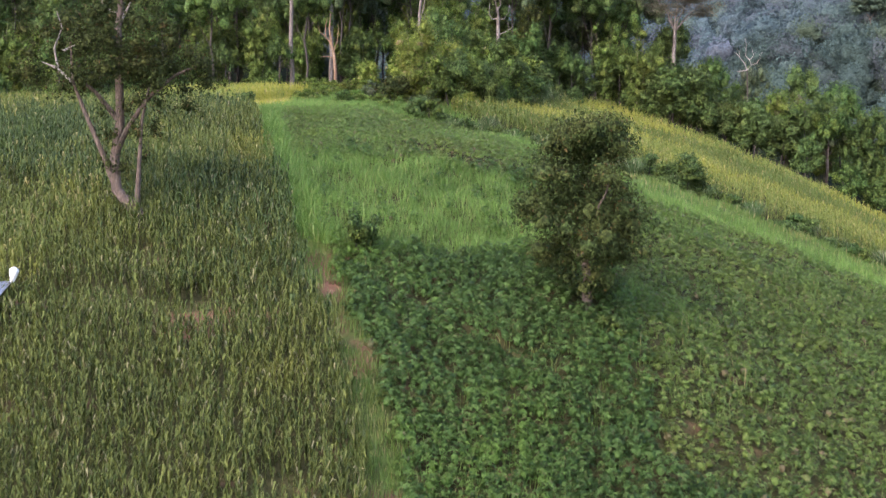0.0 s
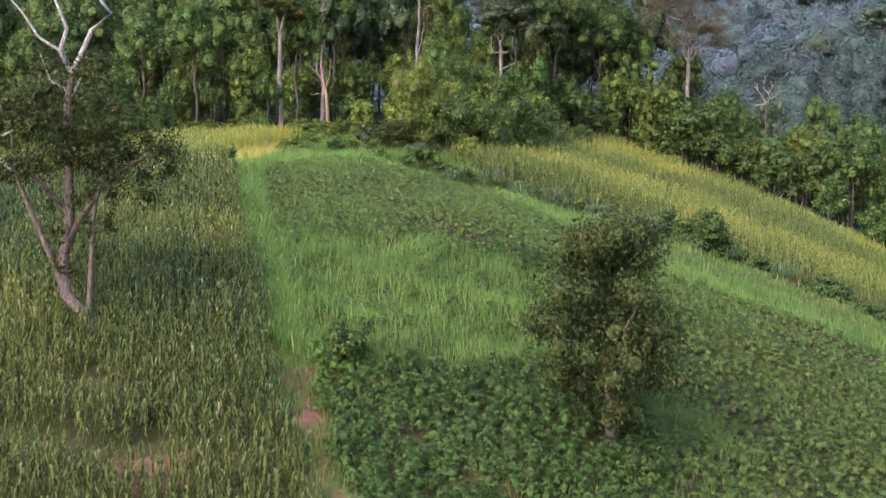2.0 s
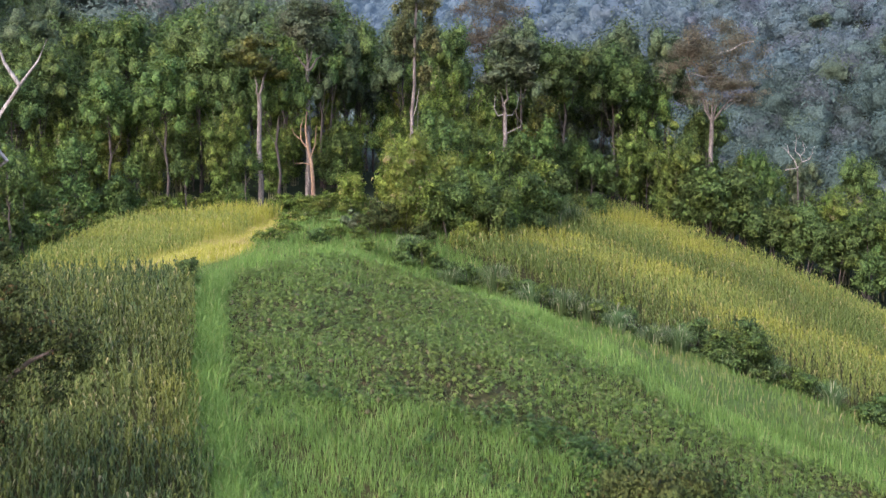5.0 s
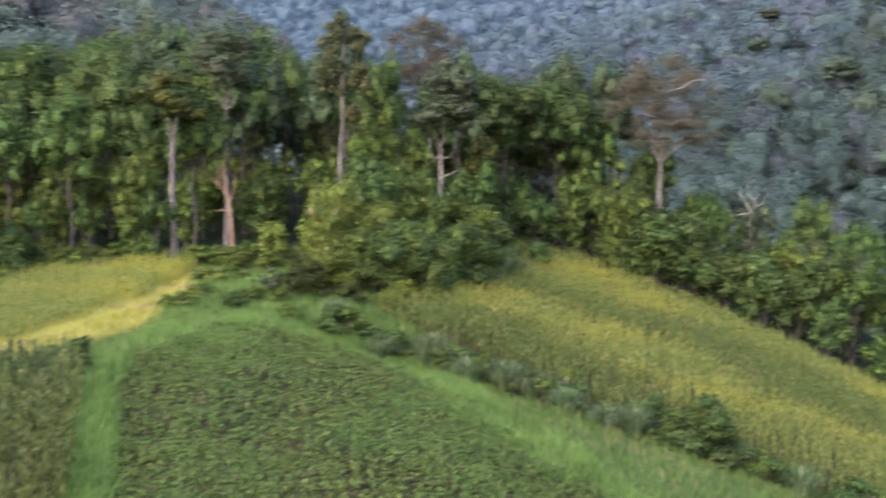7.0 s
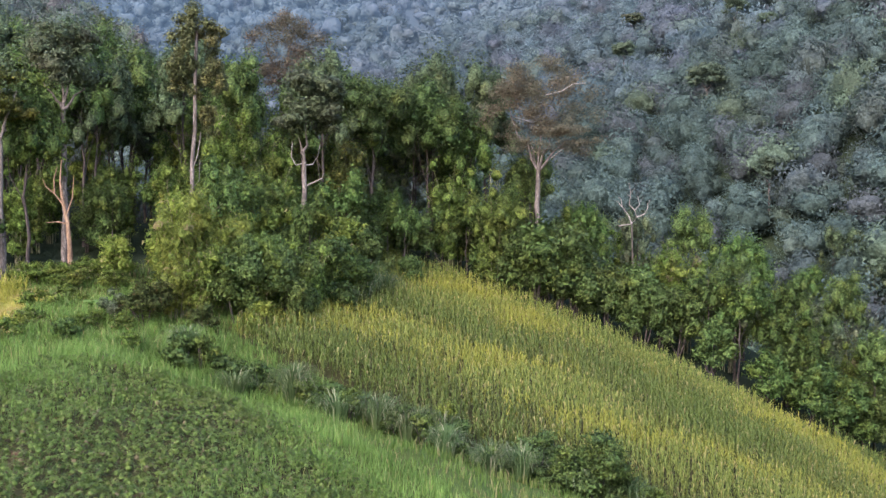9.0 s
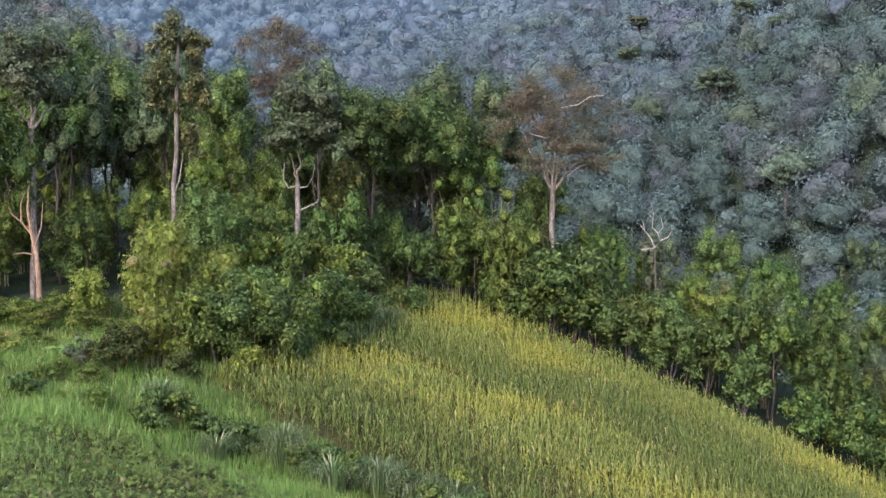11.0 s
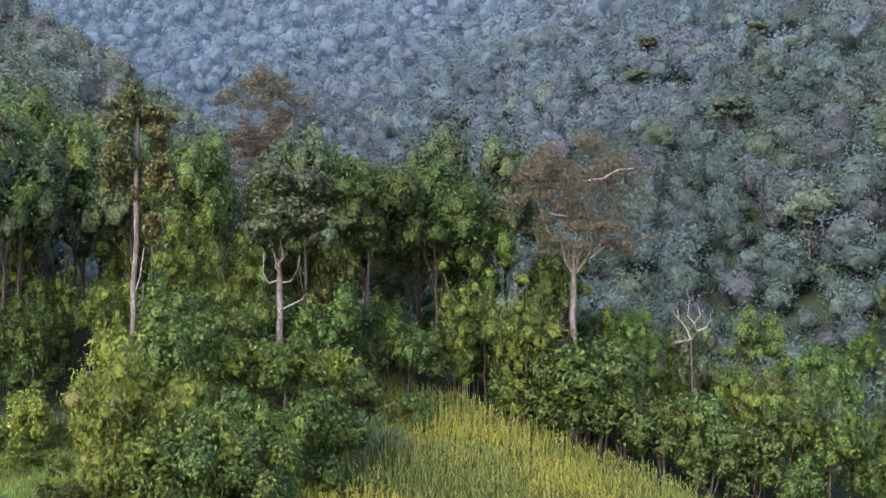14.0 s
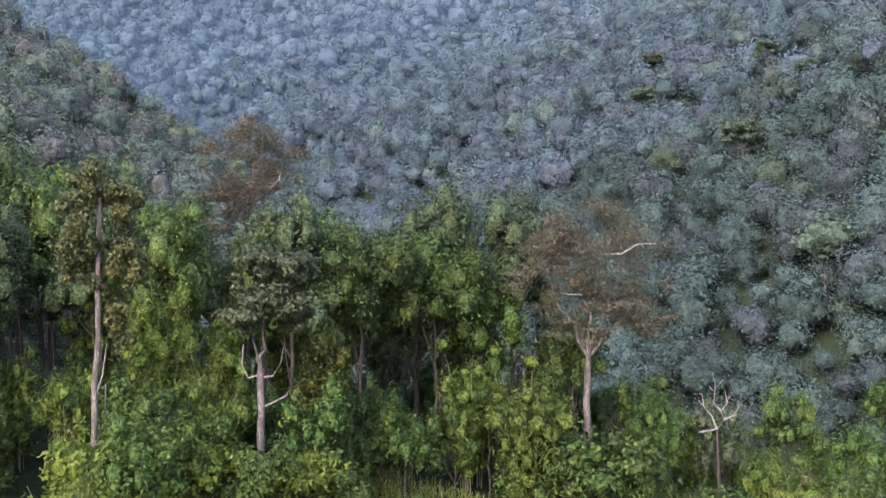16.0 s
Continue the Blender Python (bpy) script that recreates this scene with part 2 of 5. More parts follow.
# ---------------------------------------------------------------- the lie of the land
def seg_dist(x, y, a, b):
    dx, dy = b[0] - a[0], b[1] - a[1]
    u = np.clip(((x - a[0]) * dx + (y - a[1]) * dy) / (dx * dx + dy * dy), 0, 1)
    return np.hypot(x - a[0] - u * dx, y - a[1] - u * dy)


def poly_dist(x, y, line):
    d = seg_dist(x, y, line[0], line[1])
    for a, b in zip(line[1:-1], line[2:]):
        d = np.minimum(d, seg_dist(x, y, a, b))
    return d


def inside(x, y, poly):
    hit = np.zeros(np.shape(x), bool)
    for (ax, ay), (bx, by) in zip(poly, poly[1:] + poly[:1]):
        hit ^= ((ay > y) != (by > y)) & (x < (bx - ax) * (y - ay) / ((by - ay) or 1e-9) + ax)
    return hit


def smax(a, b, k):
    return np.maximum(a, b) + np.maximum(k - np.abs(a - b), 0) ** 2 / (4 * k)


def hill(x, y):
    """The farmed hill: a dome that falls to the right and towards the valley."""
    xc, yc = np.clip(x, -60, 62), np.clip(y, 42, 182)
    u, v = xc / 40, (yc - 110) / 50
    z = 20.24 - 7.26 * u + 7.36 * v - 5.24 * u * u + 1.29 * u * v - 2.84 * v * v + 1.76 * v ** 3 - 0.4 * u * u * v + 1.1 * u * v * v
    z += np.where(u < -0.5, 3.2 * (u + 0.5) ** 2, 0)
    z -= 1.67 * np.exp(-((seg_dist(x, y, (-2, 126), (34, 117)) / 6) ** 2))
    z += 1.87 * np.exp(-((x + 2) ** 2 + (y - 93) ** 2) / 14 ** 2)
    z += 1.6 * np.exp(-((x - 5.6) ** 2 + (y - 67) ** 2) / 7 ** 2)
    z += np.minimum(y - 42, 0) * 0.18 - 0.45 * np.maximum(x - 62, 0)
    z += 8 * np.exp(-((x + 42) ** 2 + (y - 212) ** 2) / 27 ** 2)
    z -= np.maximum(y - 182, 0) * np.clip(0.30 + x / 120, 0.0, 0.5)
    return z


def right_flank(x, y):
    """The mountainside across the valley, which swings round to close the valley's head."""
    z = -109.7 + 0.844 * x + 0.268 * y - 0.00072 * x * np.minimum(y, 1150) - 0.0006 * np.maximum(x - 170, 0) ** 2
    return z - 0.28 * np.maximum(320 - y, 0) + 0.24 * np.maximum(np.minimum(y, 1250) - 710, 0) - np.maximum(200 - y, 0) * 1.2


def left_spur(x, y):
    left = 60 + 0.70 * (-37 - np.maximum(x, -230)) + 0.13 * (np.minimum(y, 575) - 560) - 0.3 * np.maximum(y - 575, 0)
    return left - np.maximum(200 - y, 0) * 1.2


def ground(x, y):
    x, y = np.asarray(x, float), np.asarray(y, float)
    z = smax(hill(x, y), -12 + 0.0 * x, 6)
    z = smax(z, right_flank(x, y), 10)
    z = smax(z, left_spur(x, y), 8)
    far = np.clip((np.hypot(x, y - 110) - 60) / 80, 0, 1)
    z = z + far * (2.2 * np.sin(x / 21 + 1.3 * np.sin(y / 33)) + 1.6 * np.sin(y / 17 + x / 29))
    near = 1 - far
    return z + near * (0.12 * np.sin(x * 0.9 + 0.6 * np.sin(y * 0.7)) + 0.10 * np.sin(y * 1.1 + x * 0.35))

# ---------------------------------------------------------------- builders
class Soup:
    """Gathers vertices and faces for one mesh."""

    def __init__(self):
        self.v, self.f, self.n, self.soft = [], [], 0, []

    def add(self, verts, faces, normals=None):
        verts = np.asarray(verts, float).reshape(-1, 3)
        if normals is not None:
            self.soft.append(np.asarray(normals, np.float32).reshape(-1, 3))
        if len(verts):
            self.v.append(verts)
            self.f.append(np.asarray(faces, np.int64) + self.n)
            self.n += len(verts)
        return self

    def mesh(self, name, mat, smooth=False):
        me = bpy.data.meshes.new(name)
        v = np.concatenate(self.v)
        me.vertices.add(len(v))
        me.vertices.foreach_set("co", v.astype(np.float32).ravel())
        loops = np.concatenate([f.ravel() for f in self.f]).astype(np.int32)
        sizes = np.concatenate([np.full(len(f), f.shape[1]) for f in self.f])
        me.loops.add(len(loops))
        me.loops.foreach_set("vertex_index", loops)
        me.polygons.add(len(sizes))
        me.polygons.foreach_set("loop_start", (np.cumsum(sizes) - sizes).astype(np.int32))
        if smooth:
            me.polygons.foreach_set("use_smooth", np.ones(len(sizes), bool))
        me.update(calc_edges=True)
        if self.soft:
            me.polygons.foreach_set("use_smooth", np.ones(len(sizes), bool))
            me.normals_split_custom_set_from_vertices(np.concatenate(self.soft))
        me.materials.append(mat)
        return me


def part(name, soup, mat, parent, label="", smooth=False):
    ob = new(name, soup.mesh(name, mat, smooth))
    ob.parent = parent
    return tagged(ob, label)


def stuff(name, soup, mat, label, category):
    return tagged(new(name, soup.mesh(name, mat)), label, category, kind="stuff")


def thing(name, x, y, label, category, group="", sink=0.1):
    ob = new(name)
    ob.empty_display_size = 0.3
    ob.location = (x, y, float(ground(x, y)) - sink)
    return tagged(ob, label, category, group)


def tube(points, radii, sides=7):
    p = np.asarray(points, float)
    r = np.asarray(radii, float)
    d = np.gradient(p, axis=0)
    d /= np.linalg.norm(d, axis=1, keepdims=True) + 1e-9
    ref = np.where(np.abs(d[:, 2:]) > 0.9, np.array([[1.0, 0, 0]]), np.array([[0, 0, 1.0]]))
    a = np.cross(d, ref)
    a /= np.linalg.norm(a, axis=1, keepdims=True) + 1e-9
    b = np.cross(d, a)
    ang = np.linspace(0, 2 * np.pi, sides, endpoint=False)
    ring = p[:, None] + r[:, None, None] * (np.cos(ang)[None, :, None] * a[:, None] + np.sin(ang)[None, :, None] * b[:, None])
    i, j = np.meshgrid(np.arange(len(p) - 1), np.arange(sides), indexing="ij")
    k = (j + 1) % sides
    q = np.stack([i * sides + j, i * sides + k, (i + 1) * sides + k, (i + 1) * sides + j], -1).reshape(-1, 4)
    return ring.reshape(-1, 3), q


def bent(rng, a, b, sway, steps=6):
    """A wavering line from a to b."""
    a, b = np.asarray(a, float), np.asarray(b, float)
    u = np.linspace(0, 1, steps)[:, None]
    w = rng.normal(0, sway, (steps, 3)) * np.sin(u * np.pi)
    return a + (b - a) * u + w


def unit(v):
    return v / (np.linalg.norm(v, axis=-1, keepdims=True) + 1e-9)


ICO = unit(np.array([(s * a, t * b, 0) for a, b in ((1, 1.618),) for s in (-1, 1) for t in (-1, 1)] + [(0, s, t * 1.618) for s in (-1, 1) for t in (-1, 1)] + [(s * 1.618, 0, t) for s in (-1, 1) for t in (-1, 1)]))


def ico_faces():
    d = np.linalg.norm(ICO[:, None] - ICO[None], axis=-1)
    near = d < 1.1
    out = []
    for i in range(12):
        for j in range(i + 1, 12):
            for k in range(j + 1, 12):
                if near[i, j] and near[j, k] and near[i, k]:
                    turn = np.dot(np.cross(ICO[j] - ICO[i], ICO[k] - ICO[i]), ICO[i]) > 0
                    out.append((i, j, k) if turn else (i, k, j))
    return np.array(out)


ICO_FACES = ico_faces()


def finer(v, f):
    """Each face of a ball cut in four."""
    e = np.sort(np.concatenate([f[:, [0, 1]], f[:, [1, 2]], f[:, [2, 0]]]), 1)
    u, back = np.unique(e, axis=0, return_inverse=True)
    m = back.reshape(3, -1).T + len(v)
    w = np.concatenate([v, unit(v[u[:, 0]] + v[u[:, 1]])])
    return w, np.concatenate([np.c_[f[:, 0], m[:, 0], m[:, 2]], np.c_[f[:, 1], m[:, 1], m[:, 0]], np.c_[f[:, 2], m[:, 2], m[:, 1]], m])


BALL, BALL_FACES = finer(ICO, ICO_FACES)


def leaves(rng, clumps, n, size, slim=0.5, hang=0.3, low=-0.5, shell=(0.5, 1.18), core=0.55):
    """Small leaves over the shells of clumps (centre and radii), facing out and up, round the uneven leaf mass inside each clump."""
    c = np.asarray(clumps, float)
    area = (c[:, 3] * c[:, 4] + c[:, 3] * c[:, 5]) ** 0.8
    pick = rng.choice(len(c), n, p=area / area.sum())
    d = unit(rng.normal(size=(n, 3)))
    flip = (d[:, 2] < low) & (rng.random(n) < 0.85)
    d[flip, 2] *= -1
    at = c[pick, :3] + d * c[pick, 3:] * rng.uniform(*shell, (n, 1))
    nor = unit(d * 0.8 + np.array([0, 0, 0.35]) + rng.normal(0, 0.42, (n, 3)))
    t = unit(np.cross(nor, rng.normal(size=(n, 3))) + np.array([0, 0, -hang]) + 0.35 * hang * d)
    s = unit(np.cross(nor, t))
    ln = size * rng.uniform(0.6, 1.35, (n, 1))
    wd = ln * slim
    v = np.stack([at - t * ln * 0.75 + s * wd, at - t * ln * 0.75 - s * wd, at + t * ln], 1)
    soft = unit(d / c[pick, 3:] * c[pick, 3:4] * 0.9 + np.array([0, 0, 0.25]) + rng.normal(0, 0.42, (n, 3)))
    v, soft = v.reshape(-1, 3), np.repeat(soft, 3, 0)
    f = np.arange(3 * n).reshape(-1, 3)
    if core:
        m = len(c)
        w = c[:, None, :3] + ICO[None] * c[:, None, 3:] * core * rng.uniform(0.62, 1.25, (m, len(ICO), 1))
        f = np.concatenate([f, (ICO_FACES[None] + len(ICO) * np.arange(m)[:, None, None]).reshape(-1, 3) + 3 * n])
        v = np.concatenate([v, w.reshape(-1, 3)])
        soft = np.concatenate([soft, unit(np.tile(ICO + np.array([0, 0, 0.2]), (m, 1)) + rng.normal(0, 0.5, (m * len(ICO), 3)))])
    return v, f, soft


def crown_clumps(rng, centre, rx, ry, rz, count, share=(0.30, 0.46), up=-0.35):
    """Clumps of foliage spread over an uneven crown."""
    d = unit(rng.normal(size=(count, 3)))
    d[:, 2] = np.where(d[:, 2] < up, -d[:, 2], d[:, 2])
    r = rng.uniform(0.35, 0.85, (count, 1))
    c = np.asarray(centre) + d * r * (rx, ry, rz)
    k = 0.86 * rng.uniform(*share, (count, 1))
    return np.hstack([c, k * np.array([[rx, ry, rz * 0.8]]) * rng.uniform(0.8, 1.2, (count, 3))])


def tree(x, y, h, crown, label, seed, leaf=M_BROAD, bark=M_BARK, radius=0.2, n=2600, size=0.32, count=22, lean=(0.0, 0.0), slim=0.5, hang=0.3,
         group="forest trees", name="tree", limbs=7, squash=None, share=(0.30, 0.46), low=-0.5):
    """A tree: tapered trunk, limbs into the crown, and a crown of many leaves. crown: height of its middle, radius across, radius up."""
    rng = np.random.default_rng(seed)
    mid, ra, rz = crown
    ob = thing(name, x, y, label, "tree", group)
    top = np.array([lean[0], lean[1], mid + rz * 0.45])
    line = bent(rng, (0, 0, -0.3), top, h * 0.005, 9)
    rad = radius * np.linspace(1.0, 0.22, 9)
    rad[0] *= 1.35
    part("trunk", Soup().add(*tube(line, rad, 9)), bark, ob, smooth=True)
    cl = crown_clumps(rng, (lean[0], lean[1], mid), ra, ra if squash is None else ra * squash, rz, count, share)
    order = rng.permutation(count)[:limbs]
    for k in order:
        u = rng.uniform(0.45, 0.85)
        s = line[int(u * 8)]
        pts = bent(rng, s, cl[k, :3], ra * 0.05, 5)
        pts[1:4, 2] -= 0.04 * ra
        part("limb", Soup().add(*tube(pts, radius * np.linspace(0.30, 0.07, 5), 5)), M_BARK, ob, smooth=True)
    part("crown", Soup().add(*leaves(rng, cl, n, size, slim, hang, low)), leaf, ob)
    return ob


def bamboo(x, y, h, spread, label, seed, leaf=M_BAMBOO, n=2600, size=0.34, culms=12, group="bamboo clumps", base=0.8):
    """A bamboo clump: arching culms that carry hanging plumes of narrow leaves."""
    rng = np.random.default_rng(seed)
    ob = thing("bamboo_clump", x, y, label, "bamboo", group)
    plumes = []
    for k in range(culms):
        a = rng.uniform(0, 2 * np.pi)
        r0, r1 = base * rng.random() ** 0.5, spread * rng.uniform(0.35, 1.0)
        hh = h * rng.uniform(0.68, 1.0)
        out = np.array([math.cos(a), math.sin(a), 0])
        u = np.linspace(0, 1, 9)[:, None]
        line = out * (r0 + (r1 - r0) * u ** 2.3) + np.array([0, 0, 1.0]) * hh * (u - 0.16 * u ** 5)
        part("culm", Soup().add(*tube(line, np.linspace(0.05, 0.012, 9), 5)), M_CULM, ob, smooth=True)
        for q in range(5):
            w = rng.uniform(0.28, 1.0)
            c = line[int(w * 8)] + rng.normal(0, 0.25, 3)
            s = spread * rng.uniform(0.22, 0.36)
            plumes.append([*c, s, s, h * rng.uniform(0.07, 0.13)])
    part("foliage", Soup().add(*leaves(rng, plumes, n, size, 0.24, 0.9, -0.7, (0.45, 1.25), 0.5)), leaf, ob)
    return ob


def shrub(x, y, h, r, label, seed, leaf=M_SHRUB, n=900, size=0.22, count=12, squash=1.0, group="shrubs", name="shrub", slim=0.5, hang=0.35, category="shrub"):
    rng = np.random.default_rng(seed)
    ob = thing(name, x, y, label, category, group)
    cl = crown_clumps(rng, (0, 0, h * 0.5), r * 0.8, r * 0.8 * squash, h * 0.5, count, (0.34, 0.5), -0.8)
    for k in range(4):
        pts = bent(rng, (rng.normal(0, 0.15), rng.normal(0, 0.15), -0.1), cl[k, :3], 0.08, 5)
        part("stem", Soup().add(*tube(pts, np.linspace(0.05, 0.015, 5) * max(h / 3, 0.5), 5)), M_BARK, ob, smooth=True)
    part("foliage", Soup().add(*leaves(rng, cl, int(1.7 * n), 0.64 * size, slim, hang, -0.8)), leaf, ob)
    return ob


def blades(rng, pos, per, h, spread, width, lean=0.35):
    """Grass blades in tufts: two joints each, tapered and bowed."""
    n = len(pos) * per
    p = np.repeat(pos, per, 0) + np.c_[rng.normal(0, spread, (n, 2)), np.full(n, -0.05)]
    hh = np.repeat(rng.uniform(0.6, 1.15, len(pos)), per) * h * rng.uniform(0.6, 1.15, n)
    a = rng.uniform(0, 2 * np.pi, n)
    out = np.c_[np.cos(a), np.sin(a), np.zeros(n)]
    b = a + rng.normal(np.pi / 2, 0.7, n)
    side = np.c_[np.cos(b), np.sin(b), np.zeros(n)] * width * rng.uniform(0.6, 1.3, (n, 1)) / 2
    k = lean * rng.uniform(0.2, 1.6, (n, 1)) * hh[:, None]
    up = np.array([0, 0, 1.0])
    m = p + out * k * 0.35 + up * hh[:, None] * 0.62
    t = p + out * k * 1.25 + up * hh[:, None] * (1.0 - 0.25 * lean)
    v = np.stack([p - side, p + side, m + side * 0.8, m - side * 0.8, t], 1).reshape(-1, 3)
    i = 5 * np.arange(n)[:, None]
    return v, i + np.array([0, 1, 2, 3]), i + np.array([3, 2, 4])


def add_blades(soup, *args, **kw):
    v, q, t = blades(*args, **kw)
    soup.add(v, q)
    soup.f.append(t + soup.n - len(v))
    return soup


def scatter(rng, box, step, keep, jitter=0.42):
    """Plants on a jittered lattice, kept where keep(x, y) holds."""
    xs, ys = np.arange(box[0], box[2], step), np.arange(box[1], box[3], step)
    x, y = (k.ravel() for k in np.meshgrid(xs, ys))
    x, y = x + rng.uniform(-jitter, jitter, x.shape) * step, y + rng.uniform(-jitter, jitter, y.shape) * step
    ok = keep(x, y)
    return x[ok], y[ok]


def on_ground(x, y, dz=0.0):
    return np.c_[x, y, ground(x, y) + dz]


def wave(x, y, s, k=0.0):
    """A slow field between -1 and 1 that breaks up even planting."""
    return 0.6 * np.sin(x / s + 1.7 * np.sin(y / (1.3 * s) + k)) + 0.4 * np.sin(y / (0.7 * s) + 1.1 * np.sin(x / (0.9 * s) - k))

# ---------------------------------------------------------------- plan of the fields
CORN_EDGE = [(-1.5, 36), (-3.2, 44), (-4.4, 49), (-5.4, 53.2), (-6.4, 57.4), (-7.8, 61.9), (-9.8, 67), (-11.4, 72.5), (-13.4, 80.4), (-17.0, 92), (-19.8, 104), (-22, 113.5)]
CORN_LEFT = CORN_EDGE + [(-32, 112.5), (-48, 113), (-34, 80), (-20, 36)]
TRACK = [(-0.6, 36), (-2.6, 44), (-3.7, 49), (-4.7, 53), (-5.7, 57.2), (-7.0, 62), (-8.9, 67), (-9.6, 71)]
CLEARING = [(-29, 62.8), (-20, 62.2), (-14.9, 61.8), (-11, 63.4)]
LIME_STRIP = [(-10.5, 73.5), (-12.7, 80.5), (-16.3, 92), (-19.1, 104), (-20.8, 115)]
MEADOW = [(-9.8, 73), (-6.5, 72.6), (-1, 73), (3, 75.5), (4.8, 80), (3.5, 88), (-3, 89.5), (-10, 89), (-14.3, 91), (-12, 79)]
CASSAVA = [(-1.2, 36), (-3.2, 49), (-4.0, 53), (-4.9, 57), (-6.2, 62), (-8.2, 67), (-9.6, 73), (-11.8, 80), (-15.4, 92), (-18.2, 104), (-19.4, 116), (-16, 126),
           (-8, 126), (-2, 123), (3.2, 111), (9, 102.5), (14, 98), (20, 98.5), (27, 97.5), (42, 95), (60, 92), (42, 36)]
FIELD_RIM = [(-19, 120), (-14, 127.5), (-8, 126.5), (-2, 124.8), (3.3, 112.7), (9, 104.2), (14.2, 99.7), (20.2, 100.5), (26, 100), (40, 98.5), (60, 95)]
CORN_RIGHT = [(-4.5, 136.5), (0.5, 131), (5.5, 128.2), (10.5, 125), (15, 122.8), (24, 121.6), (33, 119.6), (48, 114), (70, 109), (74, 150), (58, 157.5), (48, 156.5), (40, 159), (30, 163.5),
              (23, 166), (16, 170), (10, 174), (8.5, 166), (7, 158), (6, 152), (-0.8, 143.5)]
STRAW = [(-36, 114), (-33, 113.5), (-27, 114.5), (-25.6, 118), (-21.5, 124), (-19.8, 131.4), (-19.5, 147), (-23, 150.5), (-30, 149), (-36.5, 143)]
FOOTWAY = [(-36, 113.5), (-33.7, 114.6), (-28.5, 118.5), (-26.5, 122.6), (-23, 134), (-21.3, 146)]
DITCH = [(-8.5, 129.2), (-3, 128.4), (2, 127.2), (6.5, 124.8), (10, 122), (13.5, 120.4), (19, 120.8), (25, 119.5), (31, 118.5), (37, 116.5)]
RIGHT_EDGE = [(10, 175), (16, 171), (23, 167.5), (30, 165), (40, 161), (48, 158.5), (58, 159), (72, 158)]

# ---------------------------------------------------------------- ground
def build_ground():
    xs = np.unique(np.concatenate([np.linspace(-900, -120, 27), np.linspace(-120, -46, 26), np.arange(-46, 66, 1.2), np.linspace(66, 300, 60), np.linspace(300, 1100, 27)]))
    ys = np.unique(np.concatenate([np.linspace(-250, 30, 15), np.arange(30, 180, 1.2), np.linspace(180, 620, 110), np.linspace(620, 1900, 60)]))
    x, y = np.meshgrid(xs, ys)
    z = ground(x, y)
    nx = len(xs)
    i, j = np.meshgrid(np.arange(len(ys) - 1), np.arange(nx - 1), indexing="ij")
    q = np.stack([i * nx + j, i * nx + j + 1, (i + 1) * nx + j + 1, (i + 1) * nx + j], -1).reshape(-1, 4)
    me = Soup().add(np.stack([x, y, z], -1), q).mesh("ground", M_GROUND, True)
    xf, yf = x.ravel(), y.ravel()
    bare = (0.22 + 0.22 * wave(xf, yf, 2.2, 0.6)) * np.exp(-((poly_dist(xf, yf, TRACK) / 0.8) ** 2)) + 0.16 * np.exp(-((poly_dist(xf, yf, CLEARING) / 0.8) ** 2))
    for a, b, r in ((-3.8, 49.5, 1.0), (-9.2, 70.3, 1.1), (-15, 61.9, 1.4), (-6.2, 59.6, 0.7)):
        bare += 0.5 * np.exp(-((xf - a) ** 2 + (yf - b) ** 2) / r ** 2)
    bare += np.where(inside(xf, yf, CASSAVA) & ~inside(xf, yf, MEADOW), 0.03, 0)
    # Planted ground, where shade between the plants is painted into the soil.
    tilled_shade = (inside(xf, yf, CASSAVA) & (yf > 42.5) & (xf < 39)) | (inside(xf, yf, CORN_LEFT) & (yf > 38.5)) | inside(xf, yf, CORN_RIGHT)
    a = me.attributes.new("tilled_shade", "FLOAT", "POINT")
    a.data.foreach_set("value", tilled_shade.astype(np.float32))
    a = me.attributes.new("bare", "FLOAT", "POINT")
    a.data.foreach_set("value", bare.astype(np.float32))
    a = me.attributes.new("straw", "FLOAT", "POINT")
    a.data.foreach_set("value", (inside(xf, yf, STRAW) * 0.85).astype(np.float32))
    # Forest floor: dead leaves plus the painted shade below the crowns.
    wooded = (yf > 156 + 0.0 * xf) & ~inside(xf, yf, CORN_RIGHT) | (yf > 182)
    a = me.attributes.new("shaded_litter", "FLOAT", "POINT")
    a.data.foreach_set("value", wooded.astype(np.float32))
    tagged(new("ground", me), "uneven hillside of red earth and low weeds", "ground", kind="structure")


build_ground()


